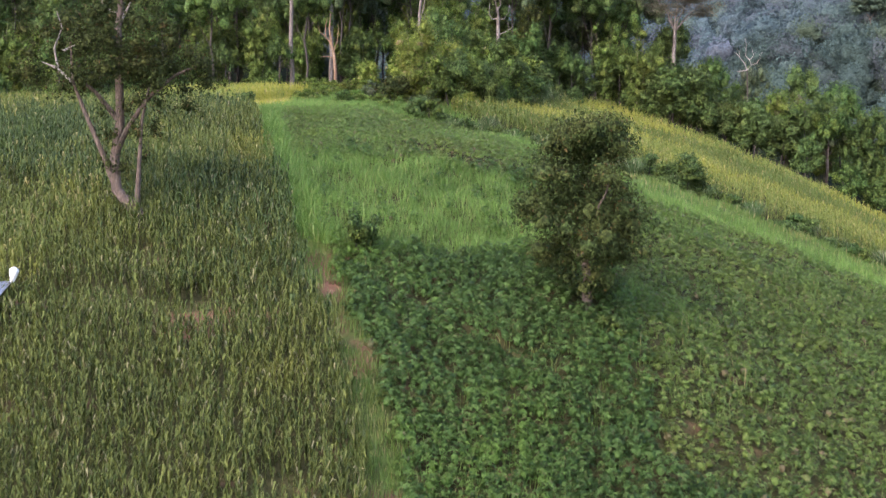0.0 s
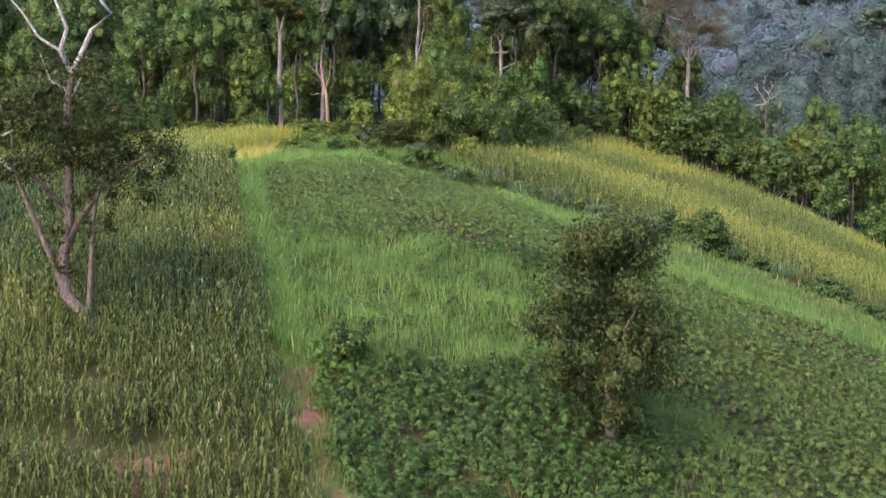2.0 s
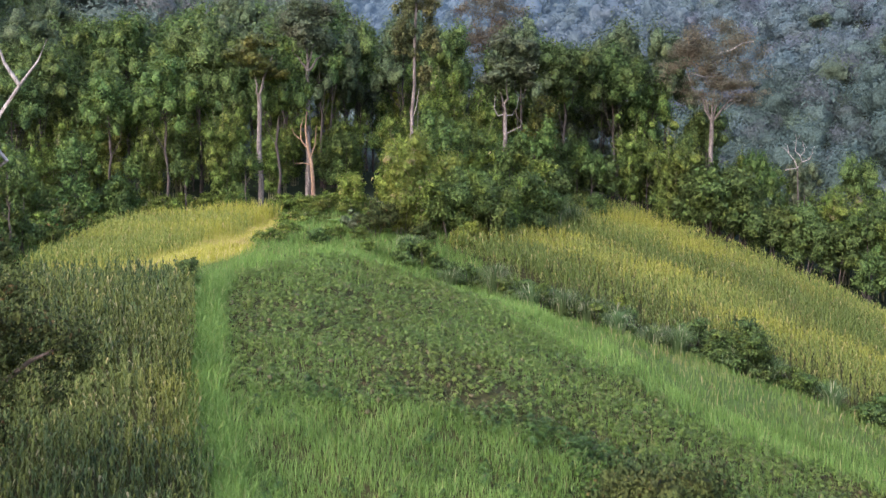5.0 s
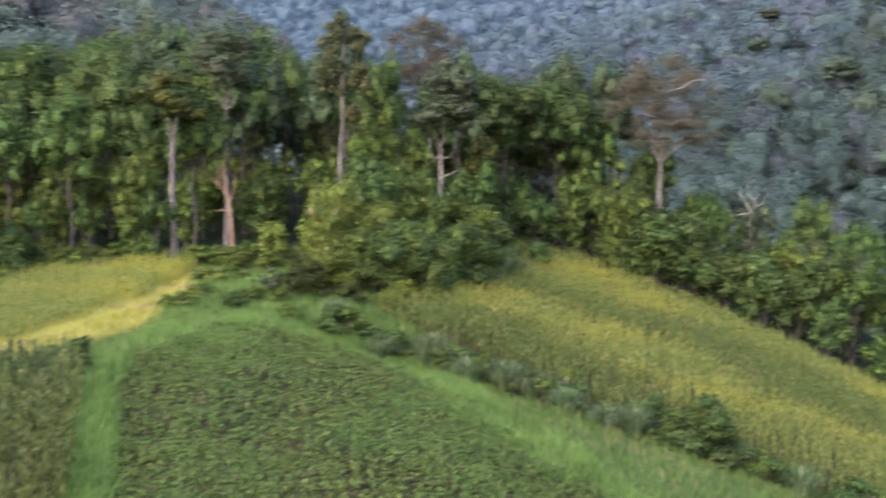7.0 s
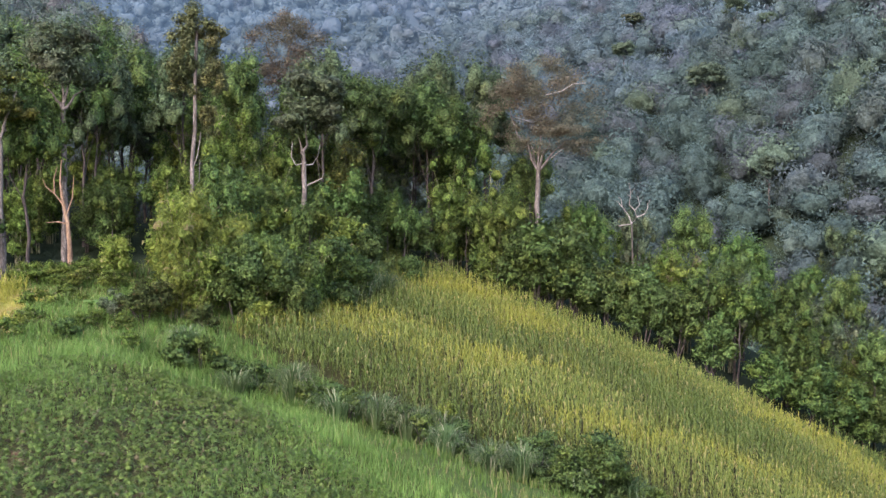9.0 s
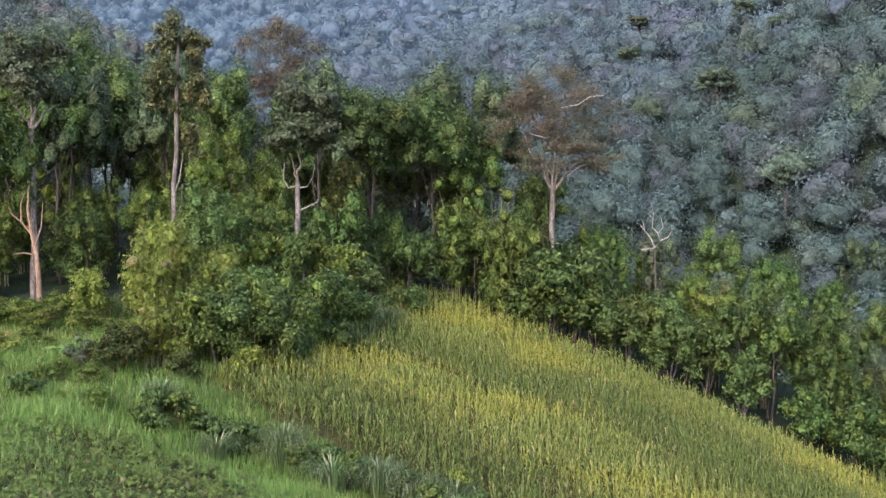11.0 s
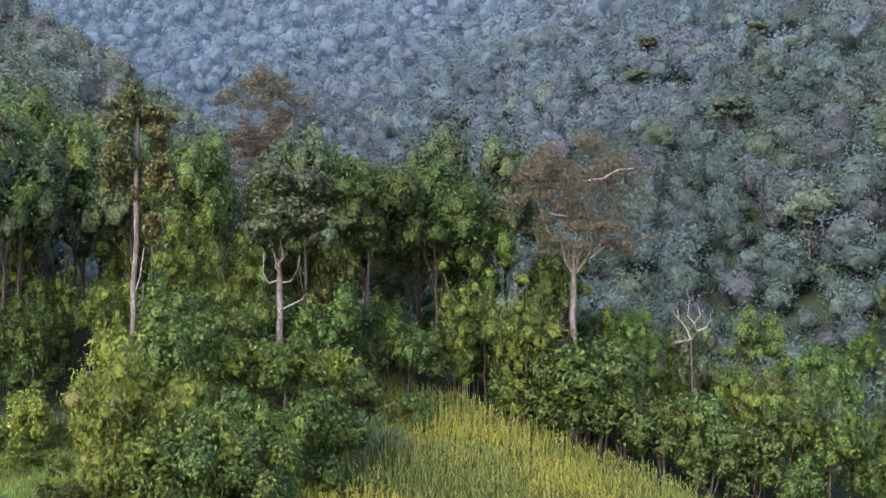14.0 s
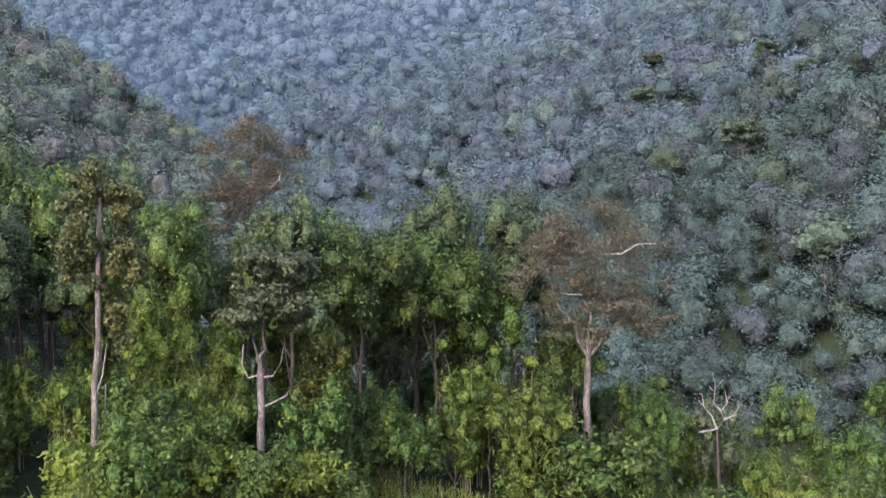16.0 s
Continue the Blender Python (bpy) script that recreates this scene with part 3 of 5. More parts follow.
# ---------------------------------------------------------------- crops and grass
def maize(rng, x, y, h, count, leaf, slim):
    """Maize plants: a stalk, arching alternate leaves and a tassel."""
    n = len(x)
    base = on_ground(x, y, -0.05)
    hh = h * rng.uniform(0.78, 1.15, n)
    tilt = rng.normal(0, 0.06, (n, 2))
    s = Soup()
    up = np.c_[tilt, np.ones(n)]
    for a in (0.0, 1.57):
        w = np.c_[np.cos(a + x * 7), np.sin(a + x * 7), 0 * x] * 0.022
        top = base + up * hh[:, None]
        s.add(np.stack([base - w, base + w, top + w * 0.4, top - w * 0.4], 1), np.arange(4 * n).reshape(-1, 4))
    turn = rng.uniform(0, 2 * np.pi, n)
    for k in range(count):
        u = 0.16 + 0.76 * (k + rng.uniform(-0.3, 0.3, n)) / count
        a = turn + k * np.pi + rng.normal(0, 0.5, n)
        out = np.c_[np.cos(a), np.sin(a), 0 * a]
        side = np.c_[-np.sin(a), np.cos(a), rng.normal(0, 0.3, n)] * slim * rng.uniform(0.7, 1.2, (n, 1))
        ln = (leaf * rng.uniform(0.65, 1.2, n) * (1 - 0.35 * abs(u - 0.45)))[:, None]
        p0 = base + up * (hh * u)[:, None]
        rise = rng.uniform(0.4, 0.85, (n, 1))
        p1 = p0 + (out * 0.30 + np.array([0, 0, 1.0]) * rise) * ln
        p2 = p0 + (out * 0.62 + np.array([0, 0, 1.0]) * (rise - rng.uniform(0.1, 0.8, (n, 1)))) * ln
        v = np.stack([p0 - side * 0.5, p0 + side * 0.5, p1 + side, p1 - side, p2], 1).reshape(-1, 3)
        i = 5 * np.arange(n)[:, None]
        s.add(v, i + np.array([0, 1, 2, 3]))
        s.f.append(i + np.array([3, 2, 4]) + s.n - len(v))
    top = base + up * hh[:, None]
    for k in range(2):
        a = rng.uniform(0, 2 * np.pi, n)
        d = np.c_[np.cos(a) * 0.10, np.sin(a) * 0.10, np.full(n, 0.30)]
        w = np.c_[-np.sin(a), np.cos(a), 0 * a] * 0.02
        s.add(np.stack([top - w, top + w, top + d], 1), np.arange(3 * n).reshape(-1, 3))
    return s


def cassava(rng, x, y, h, count, lobes, r, size):
    """Cassava bushes: a dome of long-stalked leaves, each a hand of narrow lobes."""
    n = len(x)
    base = on_ground(x, y)
    tall = h * rng.uniform(0.72, 1.2, n)
    wide = r * rng.uniform(0.8, 1.2, n)
    s = Soup()
    dome = np.stack([wide, wide, tall * 0.62], -1)[:, None] * ICO[None] * 0.34 * rng.uniform(0.6, 1.25, (n, len(ICO), 1))
    dome = dome + (base + np.c_[0 * x, 0 * x, tall * 0.36])[:, None]
    s.add(dome, (ICO_FACES[None] + len(ICO) * np.arange(n)[:, None, None]).reshape(-1, 3), unit(np.tile(ICO + np.array([0, 0, 0.3]), (n, 1)) + rng.normal(0, 0.3, (n * len(ICO), 3))))
    for k in range(count):
        a = k * 2.4 + rng.uniform(0, 2.4, n)
        u = ((k + 0.5) / count) ** 0.5 * rng.uniform(0.85, 1.1, n)
        c = base + np.c_[np.cos(a) * wide * u, np.sin(a) * wide * u, tall * (1.0 - 0.72 * u * u) * rng.uniform(0.8, 1.06, n)]
        nor = unit(np.c_[np.cos(a) * u * 0.8, np.sin(a) * u * 0.8, np.ones(n) * 0.65] + rng.normal(0, 0.25, (n, 3)))
        t = unit(np.cross(nor, np.c_[-np.sin(a), np.cos(a), 0 * a]))
        b = np.cross(nor, t)
        soft = unit(np.c_[np.cos(a) * u, np.sin(a) * u, np.ones(n) * 0.5] + rng.normal(0, 0.5, (n, 3)))
        for q in range(lobes):
            w = (q - (lobes - 1) / 2) * (4.4 / lobes)
            d = math.cos(w) * t + math.sin(w) * b
            e = np.cross(nor, d)
            ln = size * rng.uniform(0.75, 1.2, (n, 1))
            drop = np.array([0, 0, -0.45]) * ln
            v = np.stack([c + d * ln * 0.1 + e * ln * 0.15, c + d * ln * 0.1 - e * ln * 0.15, c + d * ln + drop], 1)
            s.add(v, np.arange(3 * n).reshape(-1, 3), np.repeat(soft, 3, 0))
    return s


def build_crops():
    rng = np.random.default_rng(11)

    def left(x, y):
        return inside(x, y, CORN_LEFT) & (poly_dist(x, y, CLEARING) > 0.7 + 0.4 * wave(x, y, 2.1)) & (np.hypot((x + 15.2) / 0.9, (y - 62.6) / 1.2) > 1) & (wave(x, y, 3.1, 1.0) > -0.93)

    x, y = scatter(rng, (-50, 38, 0, 115), 0.52, left, 0.38)
    dark = (wave(x, y, 9.0, 2.0) + 0.45 * ((y > 65) & (y < 84)) - 0.5 * (y < 62) + rng.normal(0, 0.25, len(x))) > 0.35
    stuff("maize", maize(rng, x[dark], y[dark], 1.95, 11, 0.66, 0.052), M_CORN_DARK, "standing field of tall green maize with drying leaves", "maize")
    lime = ~dark & ((y > 82) | (x < -24)) & (wave(x, y, 6.0, 1.1) + rng.normal(0, 0.3, len(x)) > -0.35)
    stuff("maize", maize(rng, x[lime], y[lime], 1.8, 10, 0.62, 0.050), M_CORN_PALE, "yellowing patch of tall maize", "maize")
    dark |= lime
    stuff("maize", maize(rng, x[~dark], y[~dark], 1.85, 11, 0.62, 0.050), M_CORN, "standing field of ripening maize turning tan and yellow", "maize")

    def right(x, y):
        return inside(x, y, CORN_RIGHT) & (wave(x, y, 4.0, 0.5) > -0.98)

    x, y = scatter(rng, (-6, 110, 72, 176), 0.52, right)
    u = (x * 0.40 + y * 0.9) / 3.6
    band = np.sin(u + 1.1 * wave(x, y, 9)) + 0.35 * wave(x, y, 4.0, 2.0) + rng.normal(0, 0.3, len(x))
    gold, dark = band < 0.15, band > 0.85
    pale = ~gold & ~dark
    label = "sloping field of yellow-green ripening maize"
    stuff("maize", maize(rng, x[gold], y[gold], 1.75, 7, 0.62, 0.045), M_CORN_GOLD, label, "maize")
    stuff("maize", maize(rng, x[pale], y[pale], 1.75, 7, 0.62, 0.045), M_CORN_PALE, label, "maize")
    stuff("maize", maize(rng, x[dark], y[dark], 2.0, 8, 0.7, 0.05), M_CORN_MID, "darker green rows of maize on the slope", "maize")

    x, y = scatter(rng, (-40, 112, -18, 152), 0.5, lambda x, y: inside(x, y, STRAW) & (poly_dist(x, y, FOOTWAY) > 0.9) & (x < np.interp(y, [q[1] for q in FOOTWAY], [q[0] for q in FOOTWAY])))
    stuff("maize", maize(rng, x, y, 1.5, 6, 0.55, 0.045), M_CORN_GOLD, "narrow plot of yellowing maize below the forest", "maize")

    def near(x, y):
        return inside(x, y, CASSAVA) & ~inside(x, y, MEADOW) & (y < 90) & (wave(x, y, 2.3, 3.0) > -0.985) & (np.hypot(x - 5.6, y - 67) > 0.8)

    x, y = scatter(rng, (-12, 42, 40, 90), 0.80, near, 0.42)
    lush = (x < 9 - 0.05 * (y - 50)) | (y < 55)
    stuff("cassava", cassava(rng, x[lush], y[lush], 1.3, 48, 5, 0.66, 0.21), M_CASSAVA, "dense rows of dark green cassava bushes", "cassava")
    thin = ~lush
    stuff("cassava", cassava(rng, x[thin], y[thin], 1.0, 32, 5, 0.58, 0.19), M_CASSAVA_OLD, "rows of smaller green cassava bushes with soil between", "cassava")

    x, y = scatter(rng, (-16, 70, 8, 93), 1.9, lambda x, y: inside(x, y, MEADOW) & (wave(x, y, 2.5, 0.4) > -0.2))
    stuff("cassava", cassava(rng, x, y, 1.1, 20, 5, 0.58, 0.22), M_CASSAVA, "scattered cassava bushes overgrown by grass", "cassava")

    def high(x, y):
        return inside(x, y, CASSAVA) & (y >= 88) & (wave(x, y, 2.7, 3.0) > -0.985)

    x, y = scatter(rng, (-22, 88, 42, 128), 0.66, high, 0.42)
    stuff("cassava", cassava(rng, x, y, 0.72, 15, 4, 0.46, 0.20), M_CASSAVA_OLD, "rows of low cassava over the brow of the hill", "cassava")

    g = Soup()
    x, y = scatter(rng, (-16, 70, 8, 93), 0.42, lambda x, y: inside(x, y, MEADOW) & (wave(x, y, 1.9) > -0.97))
    add_blades(g, rng, on_ground(x, y) + np.c_[0 * x, 0 * x, 0.15 * wave(x, y, 0.8)], 17, 0.95, 0.3, 0.03, lean=0.6)
    x, y = scatter(rng, (-24, 72, -8, 117), 0.36, lambda x, y: poly_dist(x, y, LIME_STRIP) < 0.95 + 0.3 * wave(x, y, 1.5))
    add_blades(g, rng, on_ground(x, y), 18, 1.5, 0.26, 0.045, lean=0.55)
    x, y = scatter(rng, (7, 66, 14, 76), 0.5, lambda x, y: np.hypot((x - 10.5) / 3, (y - 71.5) / 2.2) < 1 + 0.3 * wave(x, y, 1.0))
    add_blades(g, rng, on_ground(x, y), 12, 1.1, 0.2, 0.035)
    x, y = scatter(rng, (-18, 87, 30, 124), 0.74, lambda x, y: inside(x, y, CASSAVA) & (wave(x, y, 4.2, 0.7) > -0.05))
    add_blades(g, rng, on_ground(x, y), 9, 0.9, 0.2, 0.035)
    x, y = scatter(rng, (-24, 94, 62, 130), 0.5, lambda x, y: poly_dist(x, y, FIELD_RIM) < 2.9 + 0.8 * wave(x, y, 3.0))
    add_blades(g, rng, on_ground(x, y), 11, 1.0, 0.24, 0.035)
    x, y = scatter(rng, (-22, 126, 3, 152), 0.62, lambda x, y: ~inside(x, y, STRAW) & ~inside(x, y, CORN_RIGHT) & ~inside(x, y, CASSAVA) & (wave(x, y, 2.4, 0.3) > -0.5))
    add_blades(g, rng, on_ground(x, y), 12, 1.05, 0.3, 0.045, lean=0.6)
    stuff("tall_grass", g, M_LIME, "lush bright green tall grass along the fields", "grass")

    g = Soup()
    busy = lambda x, y: inside(x, y, CASSAVA) | inside(x, y, CORN_RIGHT) | inside(x, y, CORN_LEFT) | inside(x, y, STRAW)
    x, y = scatter(rng, (-46, 92, 70, 160), 0.75, lambda x, y: ~busy(x, y) & (poly_dist(x, y, FIELD_RIM) > 1.5) & (x > -0.36 * y))
    add_blades(g, rng, on_ground(x, y), 8, 0.85, 0.3, 0.05)
    x, y = scatter(rng, (-13, 36, 0, 73), 0.4, lambda x, y: (poly_dist(x, y, TRACK) < 1.4) & (wave(x, y, 1.1) > -0.55))
    add_blades(g, rng, on_ground(x, y), 12, 0.65, 0.22, 0.035)
    x, y = scatter(rng, (-32, 59, -9, 66), 0.6, lambda x, y: poly_dist(x, y, CLEARING) < 1.6)
    add_blades(g, rng, on_ground(x, y), 8, 0.55, 0.2, 0.035)
    x, y = scatter(rng, (-8, 40, 45, 92), 1.15, lambda x, y: inside(x, y, CASSAVA) & ~inside(x, y, MEADOW) & (wave(x, y, 3.3, 1.4) > 0.0))
    add_blades(g, rng, on_ground(x, y), 11, 1.25, 0.24, 0.035)
    stuff("weeds", g, M_GRASS, "green and tan weeds on the field margins", "weeds")

    g = Soup()
    x, y = scatter(rng, (-70, 116, -18, 152), 0.6, lambda x, y: inside(x, y, STRAW) & (poly_dist(x, y, FOOTWAY) > 0.45) & (x > np.interp(y, [q[1] for q in FOOTWAY], [q[0] for q in FOOTWAY])))
    add_blades(g, rng, on_ground(x, y), 12, 0.85, 0.22, 0.04, lean=0.6)
    x, y = scatter(rng, (-40, 112, -18, 152), 0.6, lambda x, y: inside(x, y, STRAW) & (poly_dist(x, y, FOOTWAY) < 1.6))
    add_blades(g, rng, on_ground(x, y), 10, 0.4, 0.25, 0.035, lean=0.8)
    stuff("dry_grass", g, M_GOLD, "strip of ripe golden dry grass below the forest", "grass")


build_crops()


# ---------------------------------------------------------------- lone trees in the fields
def lone_tree():
    """The bushy tree in the cassava: forked trunk, leafy almost to the ground."""
    rng = np.random.default_rng(5)
    ob = thing("tree", 5.6, 67, "bushy olive-green tree with a forked brown trunk among cassava", "tree", "field trees")
    line = bent(rng, (0, 0, -0.3), (-0.25, 0, 4.6), 0.06, 7)
    part("trunk", Soup().add(*tube(line, np.array([0.42, 0.30, 0.26, 0.24, 0.22, 0.2, 0.17]), 10)), M_BARK_FIELD, ob, smooth=True)
    cl = []
    for k in range(84):
        h = rng.uniform(1.5, 10.4)
        r = 4.5 * math.sin(min(max((h - 0.2) / 10.9, 0.05), 0.97) * np.pi) ** 0.55
        a = rng.uniform(0, 2 * np.pi)
        d = r * rng.uniform(0.35, 0.88)
        s = rng.uniform(0.75, 1.2) * (1.0 if h > 3 else 0.8)
        cl.append([math.cos(a) * d, math.sin(a) * d, h, s, s, s * 0.85])
    for k in range(26):
        a, d = rng.uniform(0, 2 * np.pi), 1.9 * rng.random()
        cl.append([math.cos(a) * d, math.sin(a) * d, rng.uniform(4.5, 10.2), 1.0, 1.0, 0.9])
    for k in range(9):
        c = np.array(cl[k * 5][:3])
        a = line[int(rng.integers(3, 7))]
        part("limb", Soup().add(*tube(bent(rng, a, c, 0.15, 6), np.linspace(0.11, 0.03, 6), 6)), M_BARK_FIELD, ob, smooth=True)
    part("crown", Soup().add(*leaves(rng, cl, 30000, 0.115, 0.42, 0.6, -0.9, (0.5, 1.3), 0.5)), M_OLIVE, ob)
    shrub(6.6, 64.9, 1.7, 1.5, "low leafy shrub at the foot of a field tree", 61, M_SHRUB, 520, 0.17, 9)


def half_bare_tree():
    """The leaning tree in the maize: several stems, a leafy lower crown, bleached bare top."""
    rng = np.random.default_rng(8)
    ob = thing("tree", -21.0, 73.3, "leaning old tree with leafy lower crown and bleached bare top", "tree", "field trees")
    main = np.array([(0.25, 0, -0.3), (-0.25, 0, 0.9), (-1.6, 0.2, 2.3), (-1.75, 0.4, 4.2), (-1.5, 0.8, 6.4), (-1.7, 1.4, 9.0), (-1.9, 2.0, 12.2), (-1.75, 2.3, 14.0)])
    part("trunk", Soup().add(*tube(main, np.array([0.5, 0.38, 0.33, 0.3, 0.28, 0.25, 0.22, 0.2]), 9)), M_BARK_FIELD, ob, smooth=True)
    stems = [[(-0.3, 0, 0.8), (-0.15, -0.3, 2.2), (0.0, -0.4, 4.0), (0.25, -0.6, 6.5), (0.8, -0.8, 8.6)],
             [(-1.6, 0.2, 2.3), (-2.4, 0.0, 4.6), (-3.3, -0.2, 6.9), (-4.0, -0.3, 8.8), (-4.1, -0.3, 11.2)],
             [(-1.7, 0.4, 4.4), (-0.9, 0.2, 6.0), (0.4, 0.0, 7.8), (2.2, -0.3, 9.2), (3.8, -0.3, 9.9)],
             [(-1.5, 0.8, 6.4), (-2.9, 0.6, 8.2), (-4.6, 0.4, 9.6)]]
    for s in stems:
        part("limb", Soup().add(*tube(s, np.linspace(0.2, 0.06, len(s)), 7)), M_BARK_FIELD, ob, smooth=True)
    bare = [[(-1.75, 2.3, 14.0), (-1.2, 2.3, 15.0), (-0.6, 2.3, 16.3), (0.45, 2.3, 17.2), (-0.25, 2.3, 18.1), (0.3, 2.3, 19.2), (1.1, 2.3, 20.3), (1.9, 2.3, 21.3), (2.3, 2.3, 22.2)],
            [(-1.75, 2.3, 14.0), (-2.3, 2.2, 15.2), (-1.9, 2.2, 16.4), (-2.6, 2.2, 18.2), (-1.9, 2.2, 20.0), (-1.5, 2.1, 21.4)],
            [(-2.3, 2.2, 15.2), (-3.4, 2.1, 15.9), (-4.3, 2.0, 17.3), (-5.0, 2.0, 18.1)],
            [(-2.6, 2.2, 18.2), (-3.3, 2.2, 18.9), (-4.0, 2.2, 20.4)],
            [(1.1, 2.3, 20.3), (0.5, 2.3, 21.2), (0.1, 2.3, 22.3)],
            [(-0.1, 2.3, 18.5), (-0.8, 2.3, 19.2), (-1.0, 2.3, 20.4)],
            [(-1.8, 2.2, 13.0), (-2.8, 2.0, 13.6), (-3.3, 2.0, 15.0)],
            [(-1.8, 2.2, 12.6), (-1.2, 2.0, 13.6), (-0.9, 2.0, 14.4)],
            [(-4.1, -0.3, 8.8), (-4.9, -0.3, 9.6), (-5.1, -0.3, 10.8), (-4.6, -0.3, 12.0), (-4.9, -0.3, 13.0)],
            [(-4.9, -0.3, 9.6), (-5.9, -0.3, 10.0)], [(-4.6, -0.3, 10.6), (-3.6, -0.3, 11.1)]]
    for s in bare:
        w = 0.16 if s[0][2] > 13.5 and len(s) > 4 else 0.10
        part("dead_branch", Soup().add(*tube(s, np.linspace(w, 0.03, len(s)), 6)), M_DEAD, ob, "bleached bare branch", smooth=True)
    cl = []
    for k in range(78):
        a, u = rng.uniform(0, 2 * np.pi), rng.random() ** 0.5
        h = rng.uniform(8.2, 15.2) - 2.0 * u * rng.random()
        s = rng.uniform(0.7, 1.3)
        cl.append([-1.1 + math.cos(a) * 6.2 * u, 0.3 + math.sin(a) * 3.0 * u, h, s, s, s * 0.85])
    for k in range(14):
        cl.append([rng.uniform(-2.6, 1.0), rng.uniform(-0.8, 0.8), rng.uniform(3.5, 8.0), 0.5, 0.5, 0.7])
    part("crown", Soup().add(*leaves(rng, cl, 20000, 0.115, 0.45, 0.4, -0.8, (0.3, 1.35), 0.34)), M_OLIVE, ob)


def field_shelter():
    """A corner of a small shelter in the maize: grey sheet roof on poles, a white sack on top."""
    ob = thing("field_shelter", -25.3, 59.7, "small field shelter with a grey sheet roof on poles", "shelter", sink=0.0)
    s = Soup()
    xs = np.linspace(-1.7, 1.15, 58)
    zw = 0.03 * np.sin(xs * 34)
    rows = []
    for y, z in ((-1.2, 1.25), (1.2, 2.05)):
        for dz in (0.0, -0.02):
            rows.append(np.c_[xs, np.full(58, y), z + zw + dz])
    m = np.arange(57)
    s.add(np.concatenate(rows), np.concatenate([np.stack([m + a, m + 1 + a, m + 1 + b, m + b], -1) for a, b in ((0, 116), (58, 174), (0, 58), (116, 174))]))
    part("roof_sheet", s, M_SHEET, ob, "grey corrugated roof sheet")
    for px, py, ph in ((-1.5, -1.05, 1.3), (1.0, -1.05, 1.3), (-1.5, 1.05, 2.0), (1.0, 1.05, 2.0)):
        part("pole", Soup().add(*tube([(px, py, -0.2), (px, py, ph * 0.5), (px + 0.03, py, ph)], [0.05, 0.045, 0.04], 7)), M_BARK, ob, smooth=True)
    rng = np.random.default_rng(2)
    h = np.linspace(0, 0.75, 8)
    line = np.c_[0.18 * h, 0 * h, h]
    rad = np.array([0.10, 0.14, 0.15, 0.18, 0.21, 0.23, 0.22, 0.03])
    v, q = tube(line, rad, 10)
    v += rng.normal(0, 0.012, v.shape)
    sack = tagged(new("sack", Soup().add(v, q).mesh("sack", M_SACK, True)), "white woven plastic sack on the shelter roof", "sack")
    sack.location = (-24.15, 60.85, float(ground(-25.3, 59.7)) + 2.02)


m, n_, l_, p_ = material("weathered_sheet")
l_.new(mixed(n_, l_, ramped(n_, l_, noise_at(n_, l_, 3.0, 5), 0.35, 0.7), (0.30, 0.29, 0.30), (0.42, 0.41, 0.42)), p_.inputs["Base Color"])
p_.inputs["Roughness"].default_value, p_.inputs["Metallic"].default_value = 0.55, 0.3
M_SHEET = m
m, n_, l_, p_ = material("white_sack")
l_.new(mixed(n_, l_, noise_at(n_, l_, 9.0, 4), (0.66, 0.65, 0.60), (0.82, 0.82, 0.78)), p_.inputs["Base Color"])
p_.inputs["Roughness"].default_value = 0.7
M_SACK = m

lone_tree()
half_bare_tree()
field_shelter()

# ---------------------------------------------------------------- shrubs and cane in the fields
shrub(-7.4, 72.0, 2.9, 1.7, "leafy green shrub at the top of the cassava", 21, M_SHRUB, 1500, 0.17, 16)
shrub(-1.3, 71.4, 1.6, 0.8, "small dark shrub with pale tips in grass", 22, M_BROAD, 420, 0.14, 7)
shrub(-16.2, 65.6, 1.9, 1.1, "dark leafy shrub beside the maize clearing", 23, M_BROAD, 560, 0.16, 8)
shrub(19.2, 120.6, 4.3, 3.6, "dark leafy shrub in the ditch between fields", 24, M_SHRUB, 2400, 0.24, 20)
shrub(15.8, 121.8, 3.2, 2.2, "rounded green shrub in the ditch", 25, M_BROAD, 1100, 0.22, 10)
shrub(23.3, 118.6, 2.2, 2.0, "low bright shrub in the ditch", 26, M_SHRUB, 800, 0.2, 9)
shrub(30.2, 119.4, 2.6, 2.7, "dark rounded shrub below the maize", 27, M_SHRUB, 1300, 0.22, 12)
shrub(34.5, 117.4, 2.0, 2.0, "dark rounded shrub below the maize", 28, M_SHRUB, 800, 0.22, 9)
shrub(-7.2, 128.9, 2.4, 2.3, "tangled green shrub on the field edge", 29, M_SHRUB, 1200, 0.2, 12)
shrub(-3.9, 128.3, 1.7, 1.6, "low dark shrub on the field edge", 30, M_BROAD, 700, 0.2, 8)
shrub(2.6, 126.6, 1.8, 1.6, "low dark shrub beside cane grass", 31, M_BROAD, 700, 0.2, 8)
shrub(-15.5, 131.0, 1.8, 1.5, "low leafy shrub on the weedy knoll", 32, M_SHRUB, 600, 0.2, 8)
shrub(-22.5, 112.8, 2.6, 1.8, "dark bush at the corner of the maize", 33, M_BROAD, 900, 0.2, 10)
shrub(10.2, 124.5, 3.0, 1.3, "slender pale green sapling in the ditch", 34, M_BAMBOO, 600, 0.2, 9)


